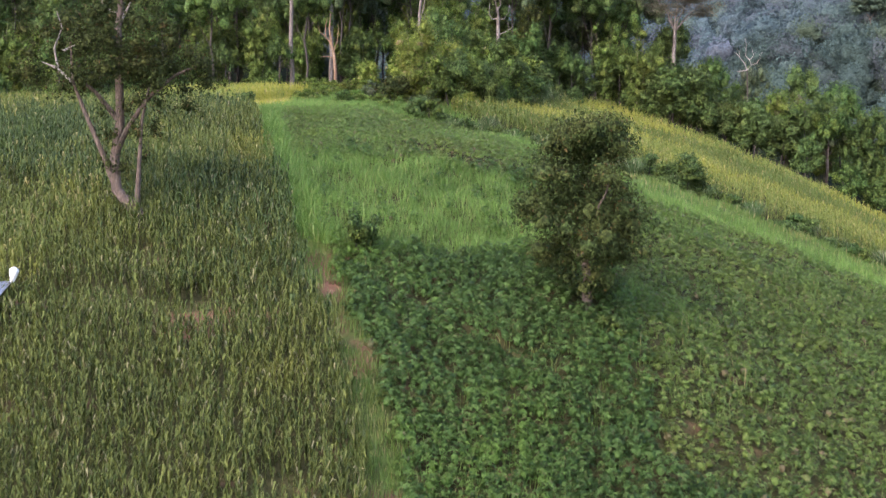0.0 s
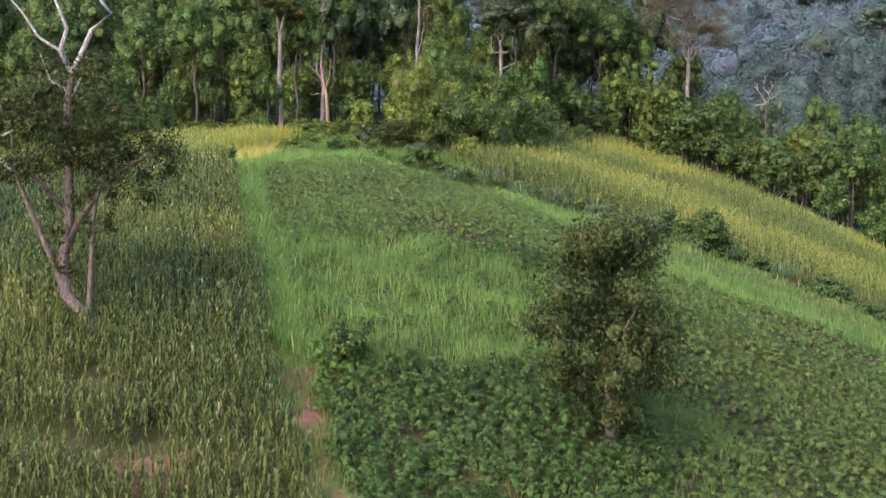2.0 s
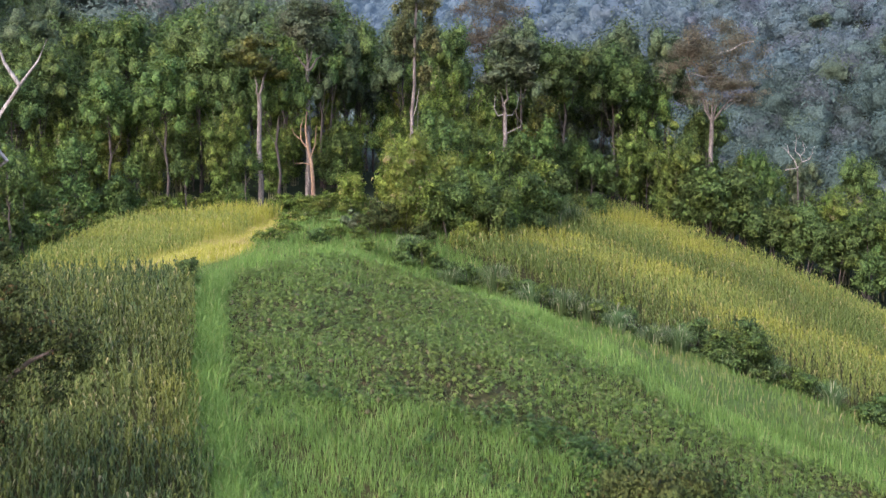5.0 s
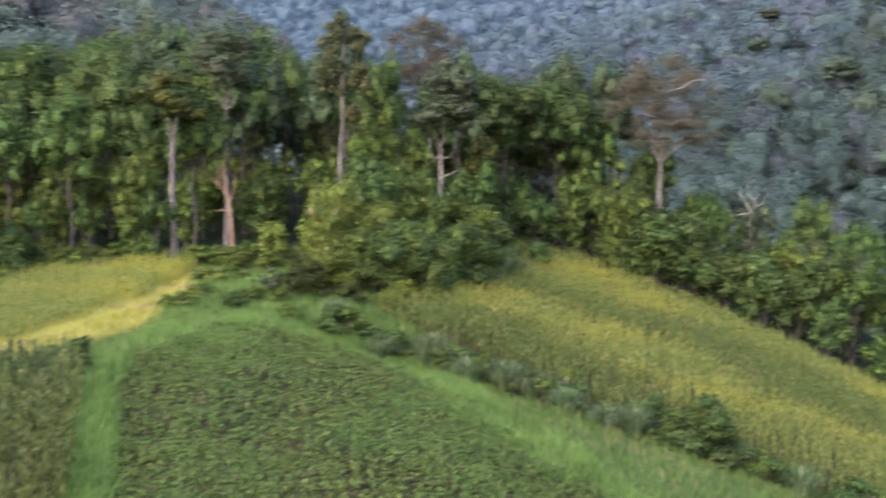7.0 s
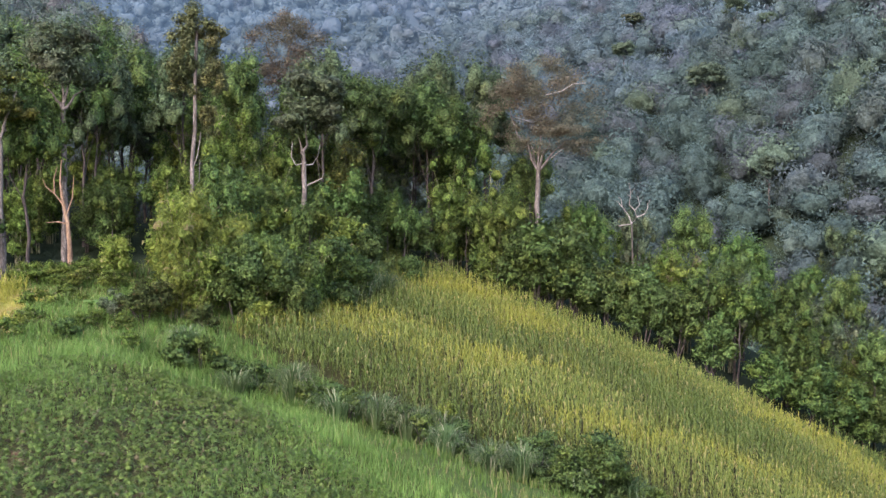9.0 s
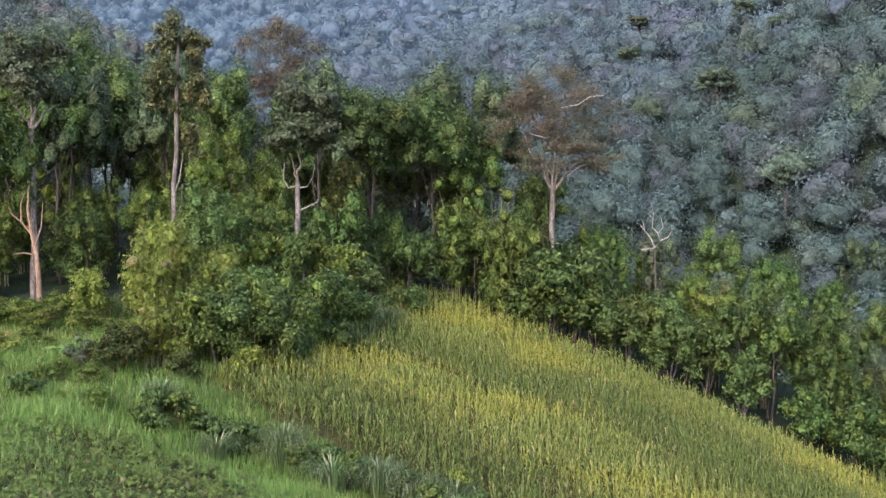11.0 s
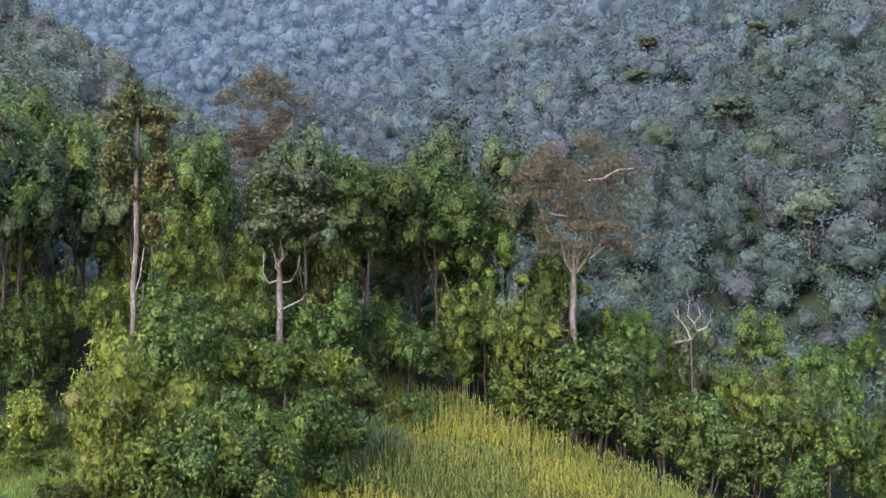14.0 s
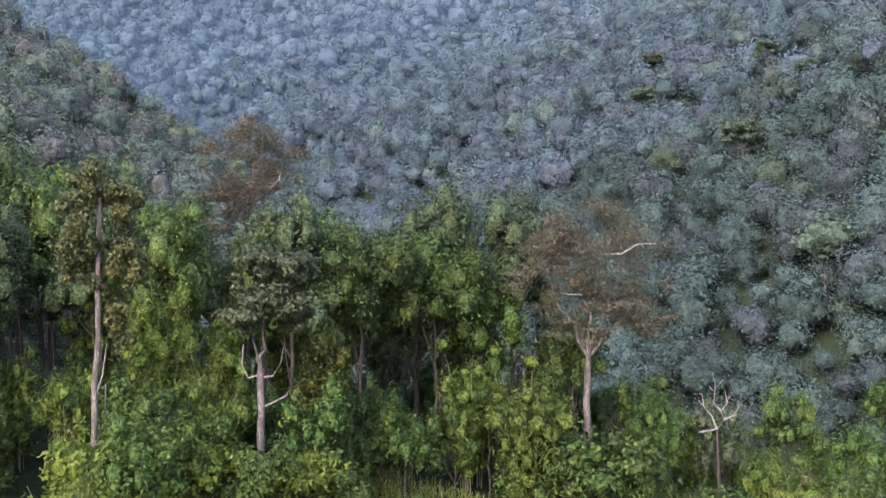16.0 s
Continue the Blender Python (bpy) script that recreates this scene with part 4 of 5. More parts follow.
def cane(x, y, h, r, label, seed, n=260):
    """A clump of cane grass: long blades that arch over and hang."""
    rng = np.random.default_rng(seed)
    ob = thing("cane_grass", x, y, label, "grass", "cane grass clumps")
    a = rng.uniform(0, 2 * np.pi, n)
    out = np.c_[np.cos(a), np.sin(a), 0 * a]
    side = np.c_[-np.sin(a), np.cos(a), 0 * a] * 0.045
    p = out * (r * 0.35 * rng.random((n, 1)))
    hh, rr = h * rng.uniform(0.6, 1.05, (n, 1)), r * rng.uniform(0.5, 1.15, (n, 1))
    v = []
    for u in (0.0, 0.35, 0.65, 0.88):
        c = p + out * rr * u ** 1.8 + np.array([0, 0, 1.0]) * hh * (1.9 * u - 1.15 * u * u)
        v += [c - side * (1.1 - u), c + side * (1.1 - u)]
    u = 1.05
    v.append(p + out * rr * 1.15 + np.array([0, 0, 1.0]) * hh * 0.45)
    v = np.stack(v, 1).reshape(-1, 3)
    i = 9 * np.arange(n)[:, None]
    s = Soup().add(v, np.concatenate([i + np.array([0, 1, 3, 2]), i + np.array([2, 3, 5, 4]), i + np.array([4, 5, 7, 6])]))
    s.f.append(i + np.array([6, 7, 8]))
    part("blades", s, M_CANE, ob)


for k, (x, y, h, r) in enumerate([(0.0, 127.0, 3.2, 1.6), (5.6, 125.0, 2.8, 2.0), (7.4, 123.6, 2.6, 1.6), (9.6, 121.2, 2.6, 1.6), (12.2, 119.4, 2.4, 1.6), (6.4, 153.0, 5.2, 2.2), (5.0, 150.0, 3.4, 1.8), (8.3, 155.0, 3.6, 1.8)]):
    cane(x, y, h, r, "clump of arching cane grass with pale drooping blades", 70 + k)


def ditch_growth():
    rng = np.random.default_rng(90)
    for k in range(44):
        u = k / 43 * (len(DITCH) - 1)
        i = min(int(u), len(DITCH) - 2)
        x = DITCH[i][0] + (u - i) * (DITCH[i + 1][0] - DITCH[i][0]) + rng.normal(0, 0.5)
        y = DITCH[i][1] + (u - i) * (DITCH[i + 1][1] - DITCH[i][1]) + rng.normal(0, 0.9)
        if k % 3 == 1:
            cane(x, y, rng.uniform(2.0, 3.2), rng.uniform(1.3, 2.0), "clump of arching cane grass in the ditch", 300 + k, 180)
        else:
            shrub(x, y, rng.uniform(1.3, 2.6), rng.uniform(1.3, 2.1), "low tangled shrub in the ditch between fields", 300 + k, (M_SHRUB, M_BROAD, M_BAMBOO_DEEP)[int(rng.integers(0, 3))], 500, 0.2, 8)


ditch_growth()


def banana(x, y, seed):
    rng = np.random.default_rng(seed)
    ob = thing("banana_plant", x, y, "young banana plant with broad pale green leaves", "plant")
    part("stem", Soup().add(*tube([(0, 0, -0.1), (0, 0, 0.7), (0.02, 0, 1.2)], [0.1, 0.08, 0.06], 8)), M_GRASS, ob, smooth=True)
    for k in range(6):
        a = k * 1.1 + rng.uniform(-0.3, 0.3)
        out, sd = np.array([math.cos(a), math.sin(a), 0]), np.array([-math.sin(a), math.cos(a), 0])
        u = np.linspace(0, 1, 6)[:, None]
        c = np.array([0, 0, 1.1]) + out * 0.9 * u + np.array([0, 0, 1.0]) * (1.0 * u - 0.75 * u * u)
        w = 0.24 * np.sin(np.clip(u * 0.95 + 0.05, 0, 1) * np.pi) ** 0.7
        v = np.concatenate([c - sd * w + (0, 0, 0.06) * w, c, c + sd * w + (0, 0, 0.06) * w])
        i = np.arange(5)
        part("leaf", Soup().add(v, np.concatenate([np.stack([i, i + 1, i + 7, i + 6], -1), np.stack([i + 6, i + 7, i + 13, i + 12], -1)])), M_LIME, ob)


banana(-15.0, 139.0, 3)
banana(-14.0, 137.2, 4)

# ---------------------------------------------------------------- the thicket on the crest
# Sunlit leaf colours mostly on the left, shaded ones to the right.
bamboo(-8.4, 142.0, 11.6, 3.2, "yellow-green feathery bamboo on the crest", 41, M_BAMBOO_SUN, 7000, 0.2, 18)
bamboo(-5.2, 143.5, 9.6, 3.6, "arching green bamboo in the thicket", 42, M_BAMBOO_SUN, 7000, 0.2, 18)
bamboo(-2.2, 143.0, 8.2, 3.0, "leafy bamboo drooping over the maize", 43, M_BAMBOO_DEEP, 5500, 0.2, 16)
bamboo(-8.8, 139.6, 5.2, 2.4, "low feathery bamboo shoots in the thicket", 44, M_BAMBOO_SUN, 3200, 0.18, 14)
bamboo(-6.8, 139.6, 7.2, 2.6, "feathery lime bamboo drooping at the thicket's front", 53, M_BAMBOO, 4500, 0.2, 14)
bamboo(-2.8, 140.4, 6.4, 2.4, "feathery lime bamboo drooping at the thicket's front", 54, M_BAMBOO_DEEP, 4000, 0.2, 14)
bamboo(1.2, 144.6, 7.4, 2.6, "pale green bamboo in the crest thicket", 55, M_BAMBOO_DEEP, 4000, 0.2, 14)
shrub(-4.4, 140.0, 7.2, 3.4, "dark dense shrub in the crest thicket", 45, M_BROAD, 4200, 0.25, 16)
shrub(-0.4, 141.6, 7.2, 3.6, "dark dense shrub in the crest thicket", 46, M_BROAD, 4400, 0.25, 16)
shrub(2.9, 147.0, 7.0, 3.4, "broad-leaved shrub with glossy green leaves", 47, M_SHRUB, 2800, 0.28, 18)
shrub(4.6, 151.2, 6.2, 2.8, "broad-leaved shrub with glossy green leaves", 48, M_SHRUB, 2000, 0.28, 14)
shrub(-10.6, 136.6, 3.7, 2.6, "rounded olive shrub with purplish dry twigs", 49, M_OLIVE, 2000, 0.2, 16)
shrub(-13.0, 136.8, 2.7, 1.6, "greyish twiggy shrub beside the thicket", 50, M_GREYLEAF, 900, 0.17, 9)
shrub(-6.6, 136.8, 2.4, 1.9, "low olive shrub at the thicket's foot", 51, M_OLIVE, 900, 0.2, 9)
shrub(-2.4, 138.6, 2.6, 1.9, "low yellow-green shrub at the maize edge", 52, M_BAMBOO_SUN, 900, 0.22, 9)

# ---------------------------------------------------------------- marked trees of the forest edge
def forked_pale(x, y, h, fork, ends, crown, label, seed, leaf, bark, radius, n, count, size=0.3, stubs=(), lean=(0, 0), core=0.62):
    """A tall clear trunk that forks high up into a small crown."""
    rng = np.random.default_rng(seed)
    ob = thing("tree", x, y, label, "tree", "forest edge trees")
    line = bent(rng, (0, 0, -0.4), (lean[0], lean[1], fork), h * 0.003, 9)
    part("trunk", Soup().add(*tube(line, radius * np.linspace(1.1, 0.72, 9), 10)), bark, ob, smooth=True)
    for e in ends:
        pts = bent(rng, line[-1], e, 0.15, 6)
        part("limb", Soup().add(*tube(pts, radius * np.linspace(0.5, 0.12, 6), 7)), bark, ob, smooth=True)
    for s in stubs:
        part("dead_branch", Soup().add(*tube(s, np.linspace(radius * 0.26, 0.03, len(s)), 6)), M_DEAD, ob, "bare crooked branch", smooth=True)
    cl = np.concatenate([crown_clumps(rng, c[:3], c[3], c[3], c[4], max(8, 2 * count // len(crown)), (0.20, 0.34), -0.6) for c in crown])
    part("crown", Soup().add(*leaves(rng, cl, 2 * n, size * 0.75, 0.45, 0.3, -0.9, (0.5, 1.3) if core else (0.25, 0.95), core)), leaf, ob)
    return ob


forked_pale(-24.8, 154, 19, 12.2, [(-0.6, 0, 14.5), (0.5, 0, 14.3), (1.4, 0.3, 16.5)], [(-0.6, 0, 16.4, 3.4, 2.4), (0.8, 0.4, 14.6, 2.6, 1.6)],
            "tall tree with a straight pale trunk and flat crown", 101, M_YELLOW, M_PALE, 0.30, 2600, 18)
forked_pale(-20.6, 160, 23, 14.5, [(-1.6, 0, 17.0), (1.2, 0, 18.5), (0.2, 0.4, 20.5), (2.0, 0, 16.5)], [(0.2, 0, 19.0, 4.2, 3.8)],
            "tall pale-trunked tree with a thin grey-brown crown", 102, M_GREYLEAF, M_PALE, 0.32, 3000, 20, stubs=[[(0, 0, 12.5), (-1.4, 0, 13.6), (-2.6, 0, 15.2), (-3.4, 0, 15.8)]])
forked_pale(-9.3, 157.5, 24.5, 21.5, [(0.3, 0, 24.0), (1.2, 0, 23.0)], [(0.9, 0, 21.4, 2.7, 3.4), (2.1, 0, 17.4, 1.9, 3.0), (-0.6, 0, 18.0, 1.8, 2.6), (2.0, 0, 13.4, 1.1, 2.4)],
            "slender tall tree with mottled white trunk and narrow crown", 103, M_TALL, M_PALE, 0.21, 5200, 40, 0.24, core=0.45, lean=(0.9, 0), stubs=[[(0.4, 0, 9.5), (0.9, 0, 11.0), (1.2, 0, 13.0)], [(0.4, 0, 8.0), (1.0, 0, 8.6), (1.1, 0, 10.5)]])
forked_pale(1.2, 161, 17.8, 10.8, [(-0.5, 0, 13.0), (0.3, 0, 15.2)], [(0.7, 0, 16.4, 3.4, 3.4), (0.5, 0, 14.4, 3.9, 2.2)],
            "forked tree with a pale trunk like a trident", 104, M_GREYLEAF, M_PALE, 0.30, 4200, 22, stubs=[[(0.0, 0, 8.4), (0.9, -0.1, 8.8), (1.7, -0.1, 9.2), (1.9, -0.1, 9.9)], [(0, 0, 10.6), (-0.8, 0, 10.4), (-1.2, 0, 11.2), (-1.1, 0, 12.6)], [(0, 0, 10.4), (0.8, 0, 10.5), (1.3, 0, 11.3), (1.5, 0, 12.4)]])
forked_pale(25.6, 170.5, 25, 13.6, [(-1.2, 0, 17.5), (1.4, 0, 18.0), (3.4, 0, 17.2), (-3.0, 0.5, 20.0), (0.5, 0, 21.0)], [(0.8, 1.0, 20.2, 7.4, 6.0), (-2.4, 0.5, 20.5, 4.8, 4.6), (1.0, -1.0, 16.6, 6.4, 3.0)],
            "big russet-crowned tree with a pale bare trunk", 105, M_RUSSET, M_PALE, 0.33, 16000, 84, 0.15, core=0, stubs=[[(0.6, -1, 21.5), (1.6, -3.5, 21.7), (2.6, -4.2, 22.4), (3.8, -4.6, 22.5)], [(-1, -2, 18.6), (-2.4, -4.0, 18.8), (-3.2, -4.4, 19.0)], [(1.4, 0, 15.0), (2.6, -0.2, 16.0), (3.8, -0.3, 16.2)]])
forked_pale(-1.0, 199, 33, 22.0, [(-2, 0, 27), (1.5, 0, 29), (2.6, 0, 25)], [(0.4, 0, 26.5, 6.4, 6.4), (-1.5, 0, 22.0, 5.0, 4.0)], "tall brownish tree with thinning crown behind the edge", 106, M_RUSSET, M_BARK, 0.4, 9000, 46, 0.18, core=0,
            stubs=[[(2.0, -3, 24.0), (3.2, -3.4, 25.2), (3.6, -3.4, 27.0)]])
forked_pale(109.4, 358, 17, 10.0, [(-1.5, 0, 12), (1.6, 0, 12.5)], [(0, 0, 14, 6.5, 4.2)], "broad-crowned tree with pale trunk on the hillside", 107, M_HILL_GREEN, M_PALE, 0.45, 2600, 24, 0.45)
hill_tree = forked_pale(101.5, 295, 13, 8.0, [(-1.5, 0, 10), (1.6, 0, 10.5)], [(0, 0, 11.5, 4.2, 3.2)], "tree with a bare white trunk on the hillside", 108, M_HILL_GREEN, M_PALE, 0.3, 3000, 24, 0.3)
forked_pale(119.8, 464, 15, 9.0, [(-1.5, 0, 12), (1.6, 0, 12.5)], [(0, 0, 13, 5.5, 2.5)], "tree with a pale trunk high on the hillside", 109, M_GREYLEAF, M_PALE, 0.45, 1600, 16, 0.5)

hill_rng = np.random.default_rng(77)
for hx, hy, hs in ((135.4, 407.6, 1.15), (134.8, 380.1, 0.9), (108.7, 437.0, 1.1)):
    copy_thing(hill_tree, Matrix.Translation((hx, hy, float(ground(hx, hy)) + 1.0)) @ Matrix.Rotation(hill_rng.uniform(0, 6.283), 4, "Z") @ Matrix.Diagonal((hs, hs, hs, 1)))


def snag(x, y, seed):
    rng = np.random.default_rng(seed)
    ob = thing("dead_tree", x, y, "bare dead tree with orange-brown broken trunk", "tree", "forest edge trees")
    line = np.array([(0.1, 0, -0.4), (0.05, 0, 2.5), (-0.1, 0, 4.5), (-0.45, 0, 6.2), (-0.7, 0, 8.0), (-0.55, 0, 10.0)])
    part("trunk", Soup().add(*tube(line, [0.26, 0.22, 0.19, 0.15, 0.1, 0.04], 8)), M_RUST, ob, smooth=True)
    for s in ([(-0.1, 0, 4.3), (-1.0, 0, 4.5), (-2.0, 0, 4.4)], [(-0.45, 0, 6.0), (-1.2, 0, 7.0), (-1.9, 0, 7.6), (-2.2, 0, 8.3)], [(-0.2, 0, 5.0), (0.35, 0, 6.6), (0.5, 0, 8.6)], [(-1.2, 0, 7.0), (-1.2, 0, 8.4), (-0.9, 0, 9.4)]):
        part("dead_branch", Soup().add(*tube(s, np.linspace(0.09, 0.03, len(s)), 6)), M_RUST, ob, smooth=True)


snag(-19.7, 157, 1)


def dead_bough(x, y, z):
    rng = np.random.default_rng(12)
    ob = thing("dead_tree", x, y, "bleached crooked dead tree among the bushes", "tree", "forest edge trees")
    b = float(z - ground(x, y))
    part("trunk", Soup().add(*tube([(0.4, 0, -0.3), (0.7, 0, b * 0.5), (0.5, 0, b)], [0.12, 0.1, 0.08], 7)), M_BARK, ob, smooth=True)
    boughs = ([(-0.9, 0, b - 0.2), (0.5, 0, b), (1.0, 0, b + 0.7), (0.8, 0, b + 1.4), (1.3, 0, b + 2.0), (1.1, 0, b + 2.8)], [(0.5, 0, b), (0.1, 0.1, b + 1.0), (-0.5, 0.1, b + 1.7), (-0.7, 0.1, b + 2.7)],
              [(0.8, 0, b + 1.4), (0.2, 0, b + 2.0), (0.3, 0, b + 2.9)], [(1.0, 0, b + 0.7), (1.8, 0, b + 1.0), (2.2, 0, b + 1.7)])
    for s in boughs:
        part("dead_branch", Soup().add(*tube(s, np.linspace(0.08, 0.025, len(s)), 6)), M_DEAD, ob, smooth=True)
        for k in range(3):
            a = np.array(s[int(rng.integers(1, len(s)))])
            part("twig", Soup().add(*tube(bent(rng, a, a + rng.normal(0, 0.45, 3) + (0, 0, 0.5), 0.08, 4), np.linspace(0.03, 0.012, 4), 5)), M_DEAD, ob, smooth=True)


dead_bough(34.8, 169.0, 31.2)
tree(8.6, 174.5, 20.5, (13.6, 5.2, 6.4), "broad dark green tree with a rounded crown", 111, M_DEEP, n=13000, count=60, size=0.16, share=(0.24, 0.38))
tree(14.8, 178, 20.5, (13.4, 5.2, 6.6), "broad dark green tree with a rounded crown", 112, M_DEEP, n=13000, count=60, size=0.16, share=(0.24, 0.38))
tree(18.6, 180, 18, (13.5, 4.2, 4.0), "dark green forest tree", 113, M_DARK, n=4000, size=0.2)
tree(5.4, 164.5, 13.6, (8.0, 2.3, 5.4), "slender tree with yellowing layered leaves", 114, M_YELLOW, n=3600, count=30, share=(0.28, 0.4), size=0.19)
tree(-1.5, 158.5, 9.0, (6.0, 2.0, 3.0), "young green tree at the forest edge", 115, M_SHRUB, n=2400, size=0.17)
bamboo(-6.0, 168, 17.5, 3.6, "tall lime-green bamboo inside the forest", 116, M_BAMBOO, 5000, 0.24, 14)
bamboo(-2.6, 168.5, 14.5, 3.0, "tall lime-green bamboo inside the forest", 117, M_BAMBOO, 4200, 0.24, 12)
bamboo(-11.5, 163, 11.0, 2.6, "green bamboo at the forest edge", 118, M_BAMBOO, 3600, 0.22, 12)
tree(-5.2, 160.5, 9.5, (6.6, 2.2, 3.0), "young green tree at the forest edge", 119, M_SHRUB, n=2400, size=0.17)
bamboo(41.5, 169.5, 14.5, 4.4, "feathery yellow-green bamboo above the bushes", 121, M_BAMBOO, 6000, 0.23, 16)
bamboo(45.5, 168.0, 12.5, 3.8, "feathery yellow-green bamboo above the bushes", 122, M_BAMBOO, 5000, 0.23, 14)

# ---------------------------------------------------------------- the forest behind, from a few kinds of tree
KINDS = dict(
    broad=tree(-32, 168, 21, (12.0, 4.4, 8.0), "tall dark green broadleaf tree", 131, M_BROAD, n=3700, count=30, size=0.20),
    dark=tree(-27, 172, 23, (13.5, 4.2, 8.6), "tall dark-leaved forest tree", 132, M_DARK, n=3700, count=30, size=0.20),
    light=tree(-38, 171, 20, (11.5, 4.2, 7.6), "forest tree with fresh green crown", 133, M_SHRUB, n=3700, count=30, size=0.20),
    grey=tree(14, 186, 18, (10.5, 4.0, 6.6), "forest tree with thin grey-green crown", 134, M_GREYLEAF, n=2600, count=24, size=0.18),
    young=tree(-16.5, 161.5, 9.0, (5.2, 2.2, 4.2), "young leafy tree in the forest edge", 140, M_SHRUB, radius=0.1, n=1800, count=18, size=0.155, limbs=4),
    plume=bamboo(-30, 160, 14, 3.4, "tall arching bamboo at the forest edge", 135, M_BAMBOO_DEEP, 2800, 0.25, 9),
    lime=bamboo(-36, 164, 15, 3.6, "tall lime-green feathery bamboo clump", 136, M_BAMBOO, 2800, 0.25, 9),
    bush=shrub(26, 167.5, 5.5, 3.0, "dense dark green bush at the forest edge", 137, M_BROAD, 1400, 0.26, 18),
    gloss=shrub(20, 170.0, 5.0, 2.8, "dense glossy green bush at the forest edge", 138, M_SHRUB, 1400, 0.25, 18),
    sun=shrub(-15.0, 152.0, 5.0, 2.5, "sunlit yellow-green bush at the forest edge", 141, M_BAMBOO_SUN, 1600, 0.24, 18),
    low=shrub(-27, 153, 2.4, 2.6, "low green creeper-covered bush by the forest", 139, M_BAMBOO, 800, 0.22, 12),
)
KEEP_CLEAR = [(-24.8, 154), (-20.6, 160), (-9.3, 157.5), (1.2, 161), (25.6, 170.5), (-19.7, 157), (9, 175), (14.6, 178), (5.4, 164.5), (-6, 168), (35, 169), (41.5, 169.5), (-1.6, 199)]


def copies(kind, x, y, s, rng):
    m = Matrix.Translation((x, y, float(ground(x, y)) - 0.1)) @ Matrix.Rotation(rng.uniform(0, 6.283), 4, "Z") @ Matrix.Diagonal((s * rng.uniform(0.9, 1.1), s * rng.uniform(0.9, 1.1), s, 1))
    return copy_thing(KINDS[kind], m)


def fill(rng, box, step, keep, kinds, weights, scale):
    x, y = scatter(rng, box, step, keep, 0.36)
    for a, b in zip(x, y):
        if min(math.hypot(a - c, b - d) for c, d in KEEP_CLEAR) > 2.6:
            copies(kinds[rng.choice(len(kinds), p=weights)], float(a), float(b), rng.uniform(*scale), rng)


def build_forest():
    rng = np.random.default_rng(31)
    beyond = lambda x, y: y > np.interp(x, [p[0] for p in RIGHT_EDGE], [p[1] for p in RIGHT_EDGE]) + 1.0
    fill(rng, (-78, 157, -22, 172), 4.8, lambda x, y: x > -0.42 * y, ["plume", "lime", "light", "broad", "young"], [0.34, 0.22, 0.14, 0.15, 0.15], (0.7, 1.05))
    fill(rng, (-85, 172, -18, 222), 6.4, lambda x, y: x > -0.42 * y, ["broad", "dark", "light", "lime", "plume"], [0.3, 0.25, 0.2, 0.15, 0.1], (0.9, 1.2))
    fill(rng, (-18, 171, 22, 214), 6.4, lambda x, y: y > 171 + 0.15 * x, ["broad", "dark", "light", "grey", "lime"], [0.3, 0.3, 0.15, 0.15, 0.1], (0.85, 1.1))
    fill(rng, (-20, 162, 14, 173), 3.4, lambda x, y: y > 162, ["young", "plume", "bush", "lime"], [0.4, 0.2, 0.3, 0.1], (0.65, 1.05))
    fill(rng, (12, 158, 84, 178), 3.0, lambda x, y: beyond(x, y) & ~beyond(x, y - 5.0), ["bush", "gloss", "young", "sun"], [0.4, 0.3, 0.22, 0.08], (1.05, 1.55))
    fill(rng, (14, 160, 92, 216), 4.6, lambda x, y: beyond(x, y - 4.5) & (x > 16), ["bush", "plume", "light", "grey", "broad", "lime", "young"], [0.14, 0.22, 0.16, 0.04, 0.12, 0.16, 0.16], (0.55, 0.78))
    fill(rng, (10, 206, 150, 268), 7.0, lambda x, y: (x < 0.56 * (y - 45) + 8) & (x > 0.10 * (y - 60)) & (y > 214 - 0.1 * (x - 60)) & (y < 266 + 0.1 * (x - 60)), ["broad", "grey", "light", "dark", "lime", "plume"], [0.26, 0.30, 0.18, 0.14, 0.06, 0.06], (0.55, 0.85))
    fill(rng, (-19, 130, -11, 150), 3.6, lambda x, y: ~inside(x, y, STRAW) & (wave(x, y, 2.0) > -0.3), ["low", "young"], [0.85, 0.15], (0.4, 0.75))
    fill(rng, (5, 166, 22, 176), 3.0, lambda x, y: ~inside(x, y, CORN_RIGHT), ["young", "bush", "plume"], [0.5, 0.3, 0.2], (0.8, 1.1))
    for a, b, k, s in ((1.0, 157.6, "gloss", 1.0), (2.6, 158.2, "sun", 1.0), (-1.2, 157.4, "sun", 1.1), (-9.8, 154.2, "sun", 1.2), (-7.4, 154.0, "gloss", 0.9), (-3.8, 155.4, "sun", 1.15), (4.4, 160.0, "sun", 0.95), (5.6, 161.4, "gloss", 1.0), (-6.0, 151.4, "sun", 1.1), (25.0, 166.2, "gloss", 1.35), (27.2, 167.0, "bush", 1.3)):
        copies(k, a, b, 1.45 * s, rng)
    for a, b, s in ((22.6, 168.4, 1.35), (25.6, 167.2, 1.45), (28.8, 166.6, 1.4), (32.0, 166.0, 1.3), (35.2, 166.6, 1.5), (37.6, 165.8, 1.3)):
        copies("bush", a, b, s, rng)
    fill(rng, (-62, 112, -36, 150), 3.0, lambda x, y: (x > -0.36 * y) & (x < -37) & ~inside(x, y, CORN_LEFT), ["low", "gloss", "young"], [0.6, 0.25, 0.15], (0.7, 1.1))
    fill(rng, (-72, 144, -14, 157), 2.6, lambda x, y: ~inside(x, y, STRAW) & (x > -0.42 * y) & (y > 148 + 0.02 * x), ["low", "gloss", "young"], [0.75, 0.15, 0.1], (0.6, 1.0))
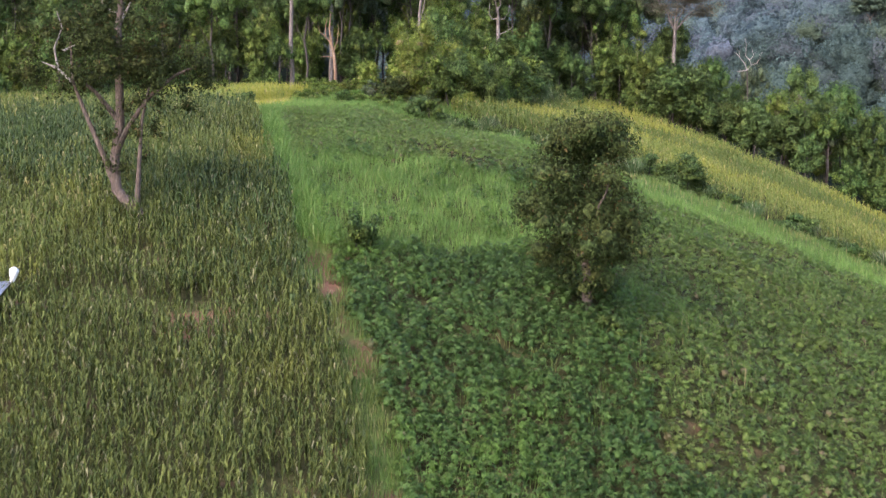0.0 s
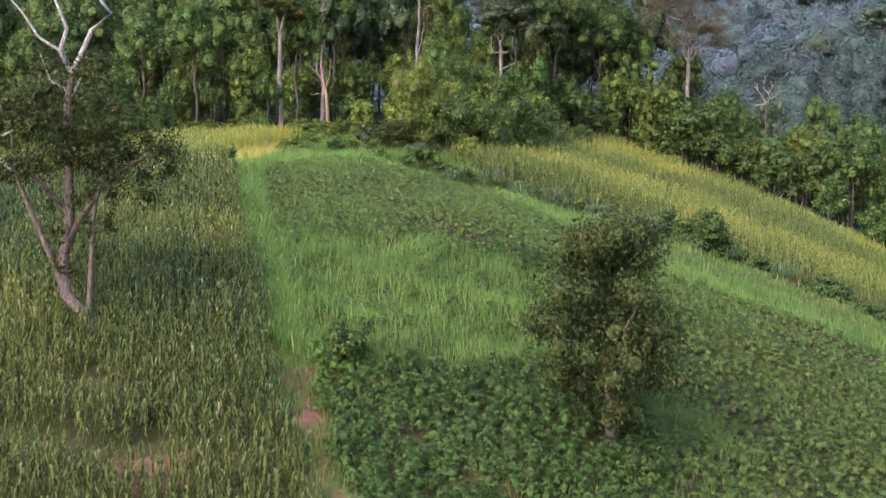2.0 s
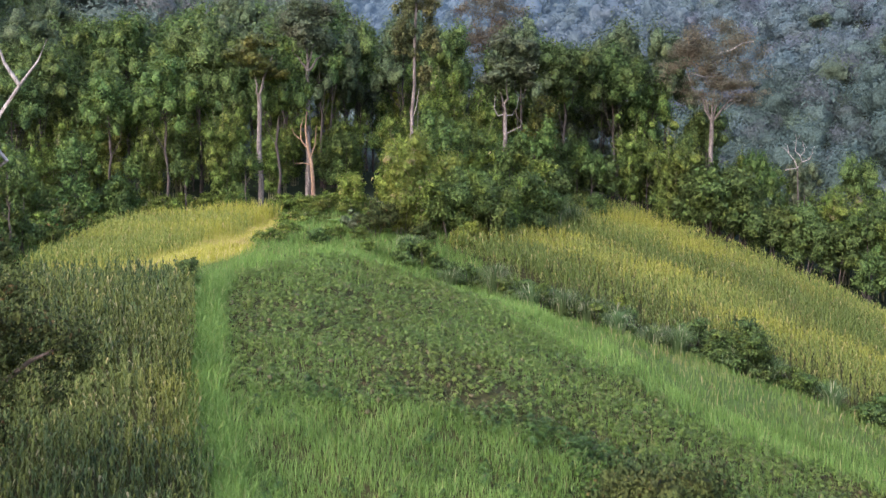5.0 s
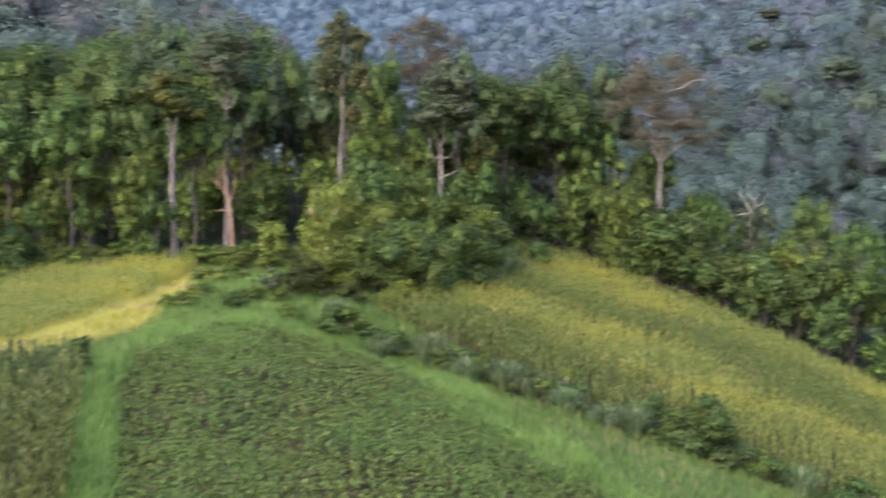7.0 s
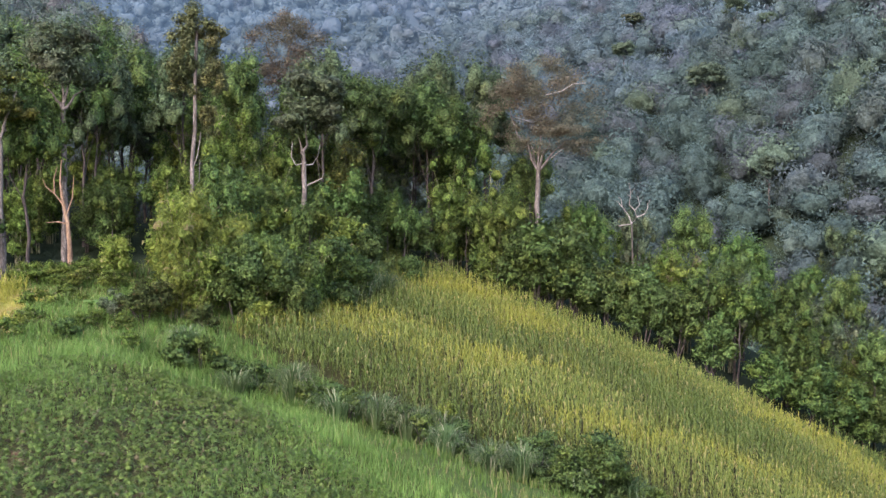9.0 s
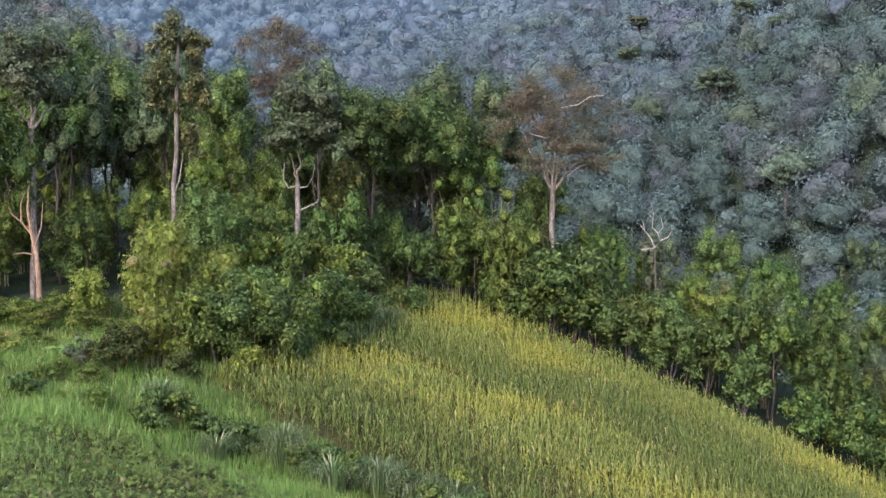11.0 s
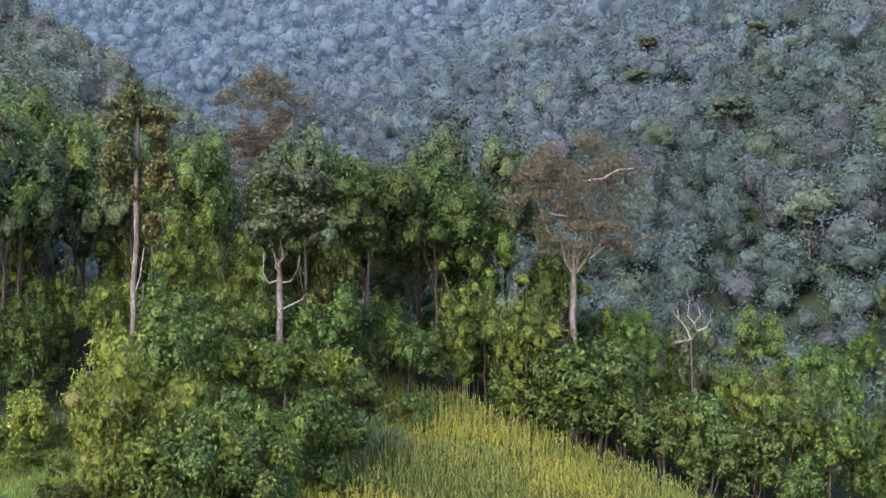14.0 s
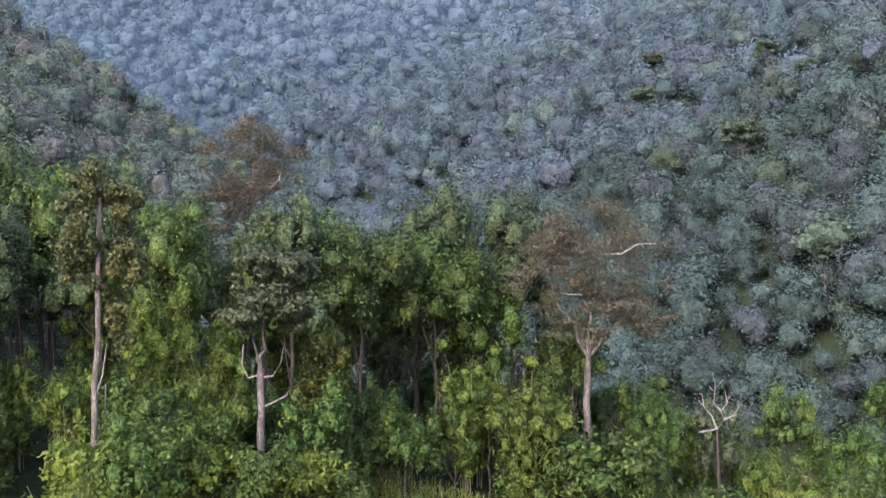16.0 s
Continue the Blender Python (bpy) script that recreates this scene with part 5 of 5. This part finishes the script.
    fill(rng, (-10, 148, 5, 163), 2.8, lambda x, y: y > 149, ["sun", "gloss", "bush", "young"], [0.35, 0.3, 0.15, 0.2], (0.9, 1.3))
    fill(rng, (5, 156, 14, 176), 2.6, lambda x, y: ~inside(x, y, CORN_RIGHT) & (x < 12), ["low", "gloss", "bush"], [0.3, 0.3, 0.4], (0.7, 1.0))


build_forest()


# ---------------------------------------------------------------- wooded mountains
def canopy(rng, per, leaf, lumps=16):
    """One crown of unit size: a dome that swells into rounded boughs, with leaf sprays standing off it."""
    boughs = unit(rng.normal(size=(lumps, 3)) + np.array([0, 0, 0.35]))
    flat = rng.uniform(0.82, 1.12)
    radii = np.array([0.52 * flat, 0.52 * flat, 0.46 / flat])

    def bough(d):
        near = d @ boughs.T
        k = near.argmax(1)
        r = 0.68 + 0.40 * np.exp(-((1 - near.max(1)) / 0.16) ** 2)
        p = d * r[:, None]
        return p, unit(0.55 * d + 1.0 * unit(p - 0.66 * boughs[k]))

    p, nor = bough(BALL)
    nor = unit(nor + rng.normal(0, 0.22, nor.shape))
    v = p * rng.uniform(0.50, 0.74, (len(p), 1)) * radii
    d = unit(rng.normal(size=(per, 3)) + np.array([0, 0, 0.35]))
    at, soft = bough(d)
    at = at * rng.uniform(0.66, 1.14, (per, 1)) * radii
    t = unit(np.cross(unit(soft + rng.normal(0, 0.35, soft.shape)), rng.normal(size=(per, 3))))
    side = unit(np.cross(soft, t))
    ln = leaf * rng.uniform(0.6, 1.4, (per, 1))
    w = np.stack([at - t * ln + side * ln * 0.6, at - t * ln - side * ln * 0.6, at + t * ln], 1).reshape(-1, 3)
    soft = np.repeat(unit(soft + rng.normal(0, 0.25, soft.shape)), 3, 0)
    q = np.concatenate([BALL_FACES, np.arange(3 * per).reshape(-1, 3) + len(v)])
    return np.concatenate([v, w]) + np.array([0, 0, 0.40]), q, np.concatenate([nor, soft])


def woods(rng, x, y, size, per, leaf, name, mat, label):
    """Many crowns: eight shapes, turned, scaled and toned from tree to tree."""
    shapes = [canopy(rng, per, leaf) for k in range(8)]
    s, tones, shades = Soup(), [], []
    which = rng.integers(0, 8, len(x))
    for k, (v, q, soft) in enumerate(shapes):
        ok = which == k
        n = int(ok.sum())
        if not n:
            continue
        a = rng.uniform(0, 2 * np.pi, n)
        sc = size * (0.62 + 0.85 * rng.random(n) ** 1.5)
        c, d = np.cos(a)[:, None], np.sin(a)[:, None]
        turned = lambda u: np.stack([u[None, :, 0] * c - u[None, :, 1] * d, u[None, :, 0] * d + u[None, :, 1] * c, np.repeat(u[None, :, 2], n, 0)], -1)
        w = turned(v) * sc[:, None, None] * np.stack([np.ones(n), np.ones(n), rng.uniform(0.80, 1.20, n)], -1)[:, None] + (on_ground(x[ok], y[ok]) + np.c_[0 * sc, 0 * sc, 0.16 * sc])[:, None]
        s.add(w, (q[None] + (np.arange(n) * len(v))[:, None, None]).reshape(-1, 3), turned(soft))
        drift = 0.18 * wave(x[ok], y[ok], 14.0, 0.8)
        tones.append(np.repeat(np.clip(rng.random(n) + drift, 0, 1), len(v)))
        shades.append(np.repeat(rng.random(n), len(v)))
    ob = stuff(name, s, mat, label, "forest")
    t = ob.data.attributes.new("tone", "FLOAT", "POINT")
    t.data.foreach_set("value", np.concatenate(tones).astype(np.float32))
    t = ob.data.attributes.new("shade", "FLOAT", "POINT")
    t.data.foreach_set("value", np.concatenate(shades).astype(np.float32))


def build_mountains():
    rng = np.random.default_rng(47)
    over = lambda x, y: right_flank(x, y) > left_spur(x, y) - 4
    seen = lambda x, y: (x < 0.55 * (y - 45) + 10) & (x > -0.26 * (y - 80))
    # Jittered distance sorts the trees into ever bluer, hazier leaf colours.
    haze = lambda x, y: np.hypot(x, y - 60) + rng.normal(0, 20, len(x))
    label = "steep mountainside covered in mixed green forest"
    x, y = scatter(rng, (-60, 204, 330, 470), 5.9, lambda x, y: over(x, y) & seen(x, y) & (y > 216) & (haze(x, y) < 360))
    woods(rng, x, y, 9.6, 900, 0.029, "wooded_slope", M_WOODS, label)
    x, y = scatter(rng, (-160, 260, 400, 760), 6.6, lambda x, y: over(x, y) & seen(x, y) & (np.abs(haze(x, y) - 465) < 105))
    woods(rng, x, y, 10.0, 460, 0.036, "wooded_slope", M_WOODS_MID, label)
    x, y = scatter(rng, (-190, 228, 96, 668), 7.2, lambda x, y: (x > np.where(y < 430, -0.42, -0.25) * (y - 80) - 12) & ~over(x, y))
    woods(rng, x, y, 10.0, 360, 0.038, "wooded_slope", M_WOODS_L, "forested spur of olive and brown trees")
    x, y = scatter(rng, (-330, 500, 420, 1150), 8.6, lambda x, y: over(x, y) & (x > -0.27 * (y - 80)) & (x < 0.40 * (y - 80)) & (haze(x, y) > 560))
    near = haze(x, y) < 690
    woods(rng, x[near], y[near], 12.0, 200, 0.048, "wooded_slope", M_FAR_LOW, "distant forested mountain with faint blue haze")
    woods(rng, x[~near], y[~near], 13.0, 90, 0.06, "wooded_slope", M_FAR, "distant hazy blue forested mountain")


# Far leaves carry the distance haze in bluish colour and emission.
M_FAR = leaf_material("hazed_mountain_leaf", (0.066, 0.092, 0.098), (0.078, 0.104, 0.106), (0.070, 0.088, 0.098), 0.02, (0.45, 0.6), 0.2, 0.8, 0.05, crowns=True, vary=0.22, grain=0)
M_FAR_LOW = leaf_material("hazed_valley_leaf", (0.074, 0.102, 0.106), (0.088, 0.118, 0.116), (0.080, 0.100, 0.106), 0.02, (0.45, 0.6), 0.2, 0.8, 0.05, crowns=True, vary=0.22, grain=0)
# Sheet added just above the far slope, glowing blue as haze.
xs, ys = np.arange(-320, 460, 20.0), np.arange(700, 1320, 20.0)
gx, gy = np.meshgrid(xs, ys)
i, j = np.meshgrid(np.arange(len(ys) - 1), np.arange(len(xs) - 1), indexing="ij")
q = i * len(xs) + j
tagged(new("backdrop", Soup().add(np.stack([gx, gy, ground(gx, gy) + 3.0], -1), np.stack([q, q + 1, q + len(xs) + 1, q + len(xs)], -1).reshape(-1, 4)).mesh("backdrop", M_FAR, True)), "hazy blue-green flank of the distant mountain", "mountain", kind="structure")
# Blue emission stands in for haze; the slopes themselves give off no light.
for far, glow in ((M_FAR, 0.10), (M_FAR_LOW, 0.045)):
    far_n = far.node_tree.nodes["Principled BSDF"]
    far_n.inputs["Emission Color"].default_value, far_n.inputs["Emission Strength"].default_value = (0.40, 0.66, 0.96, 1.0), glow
build_mountains()
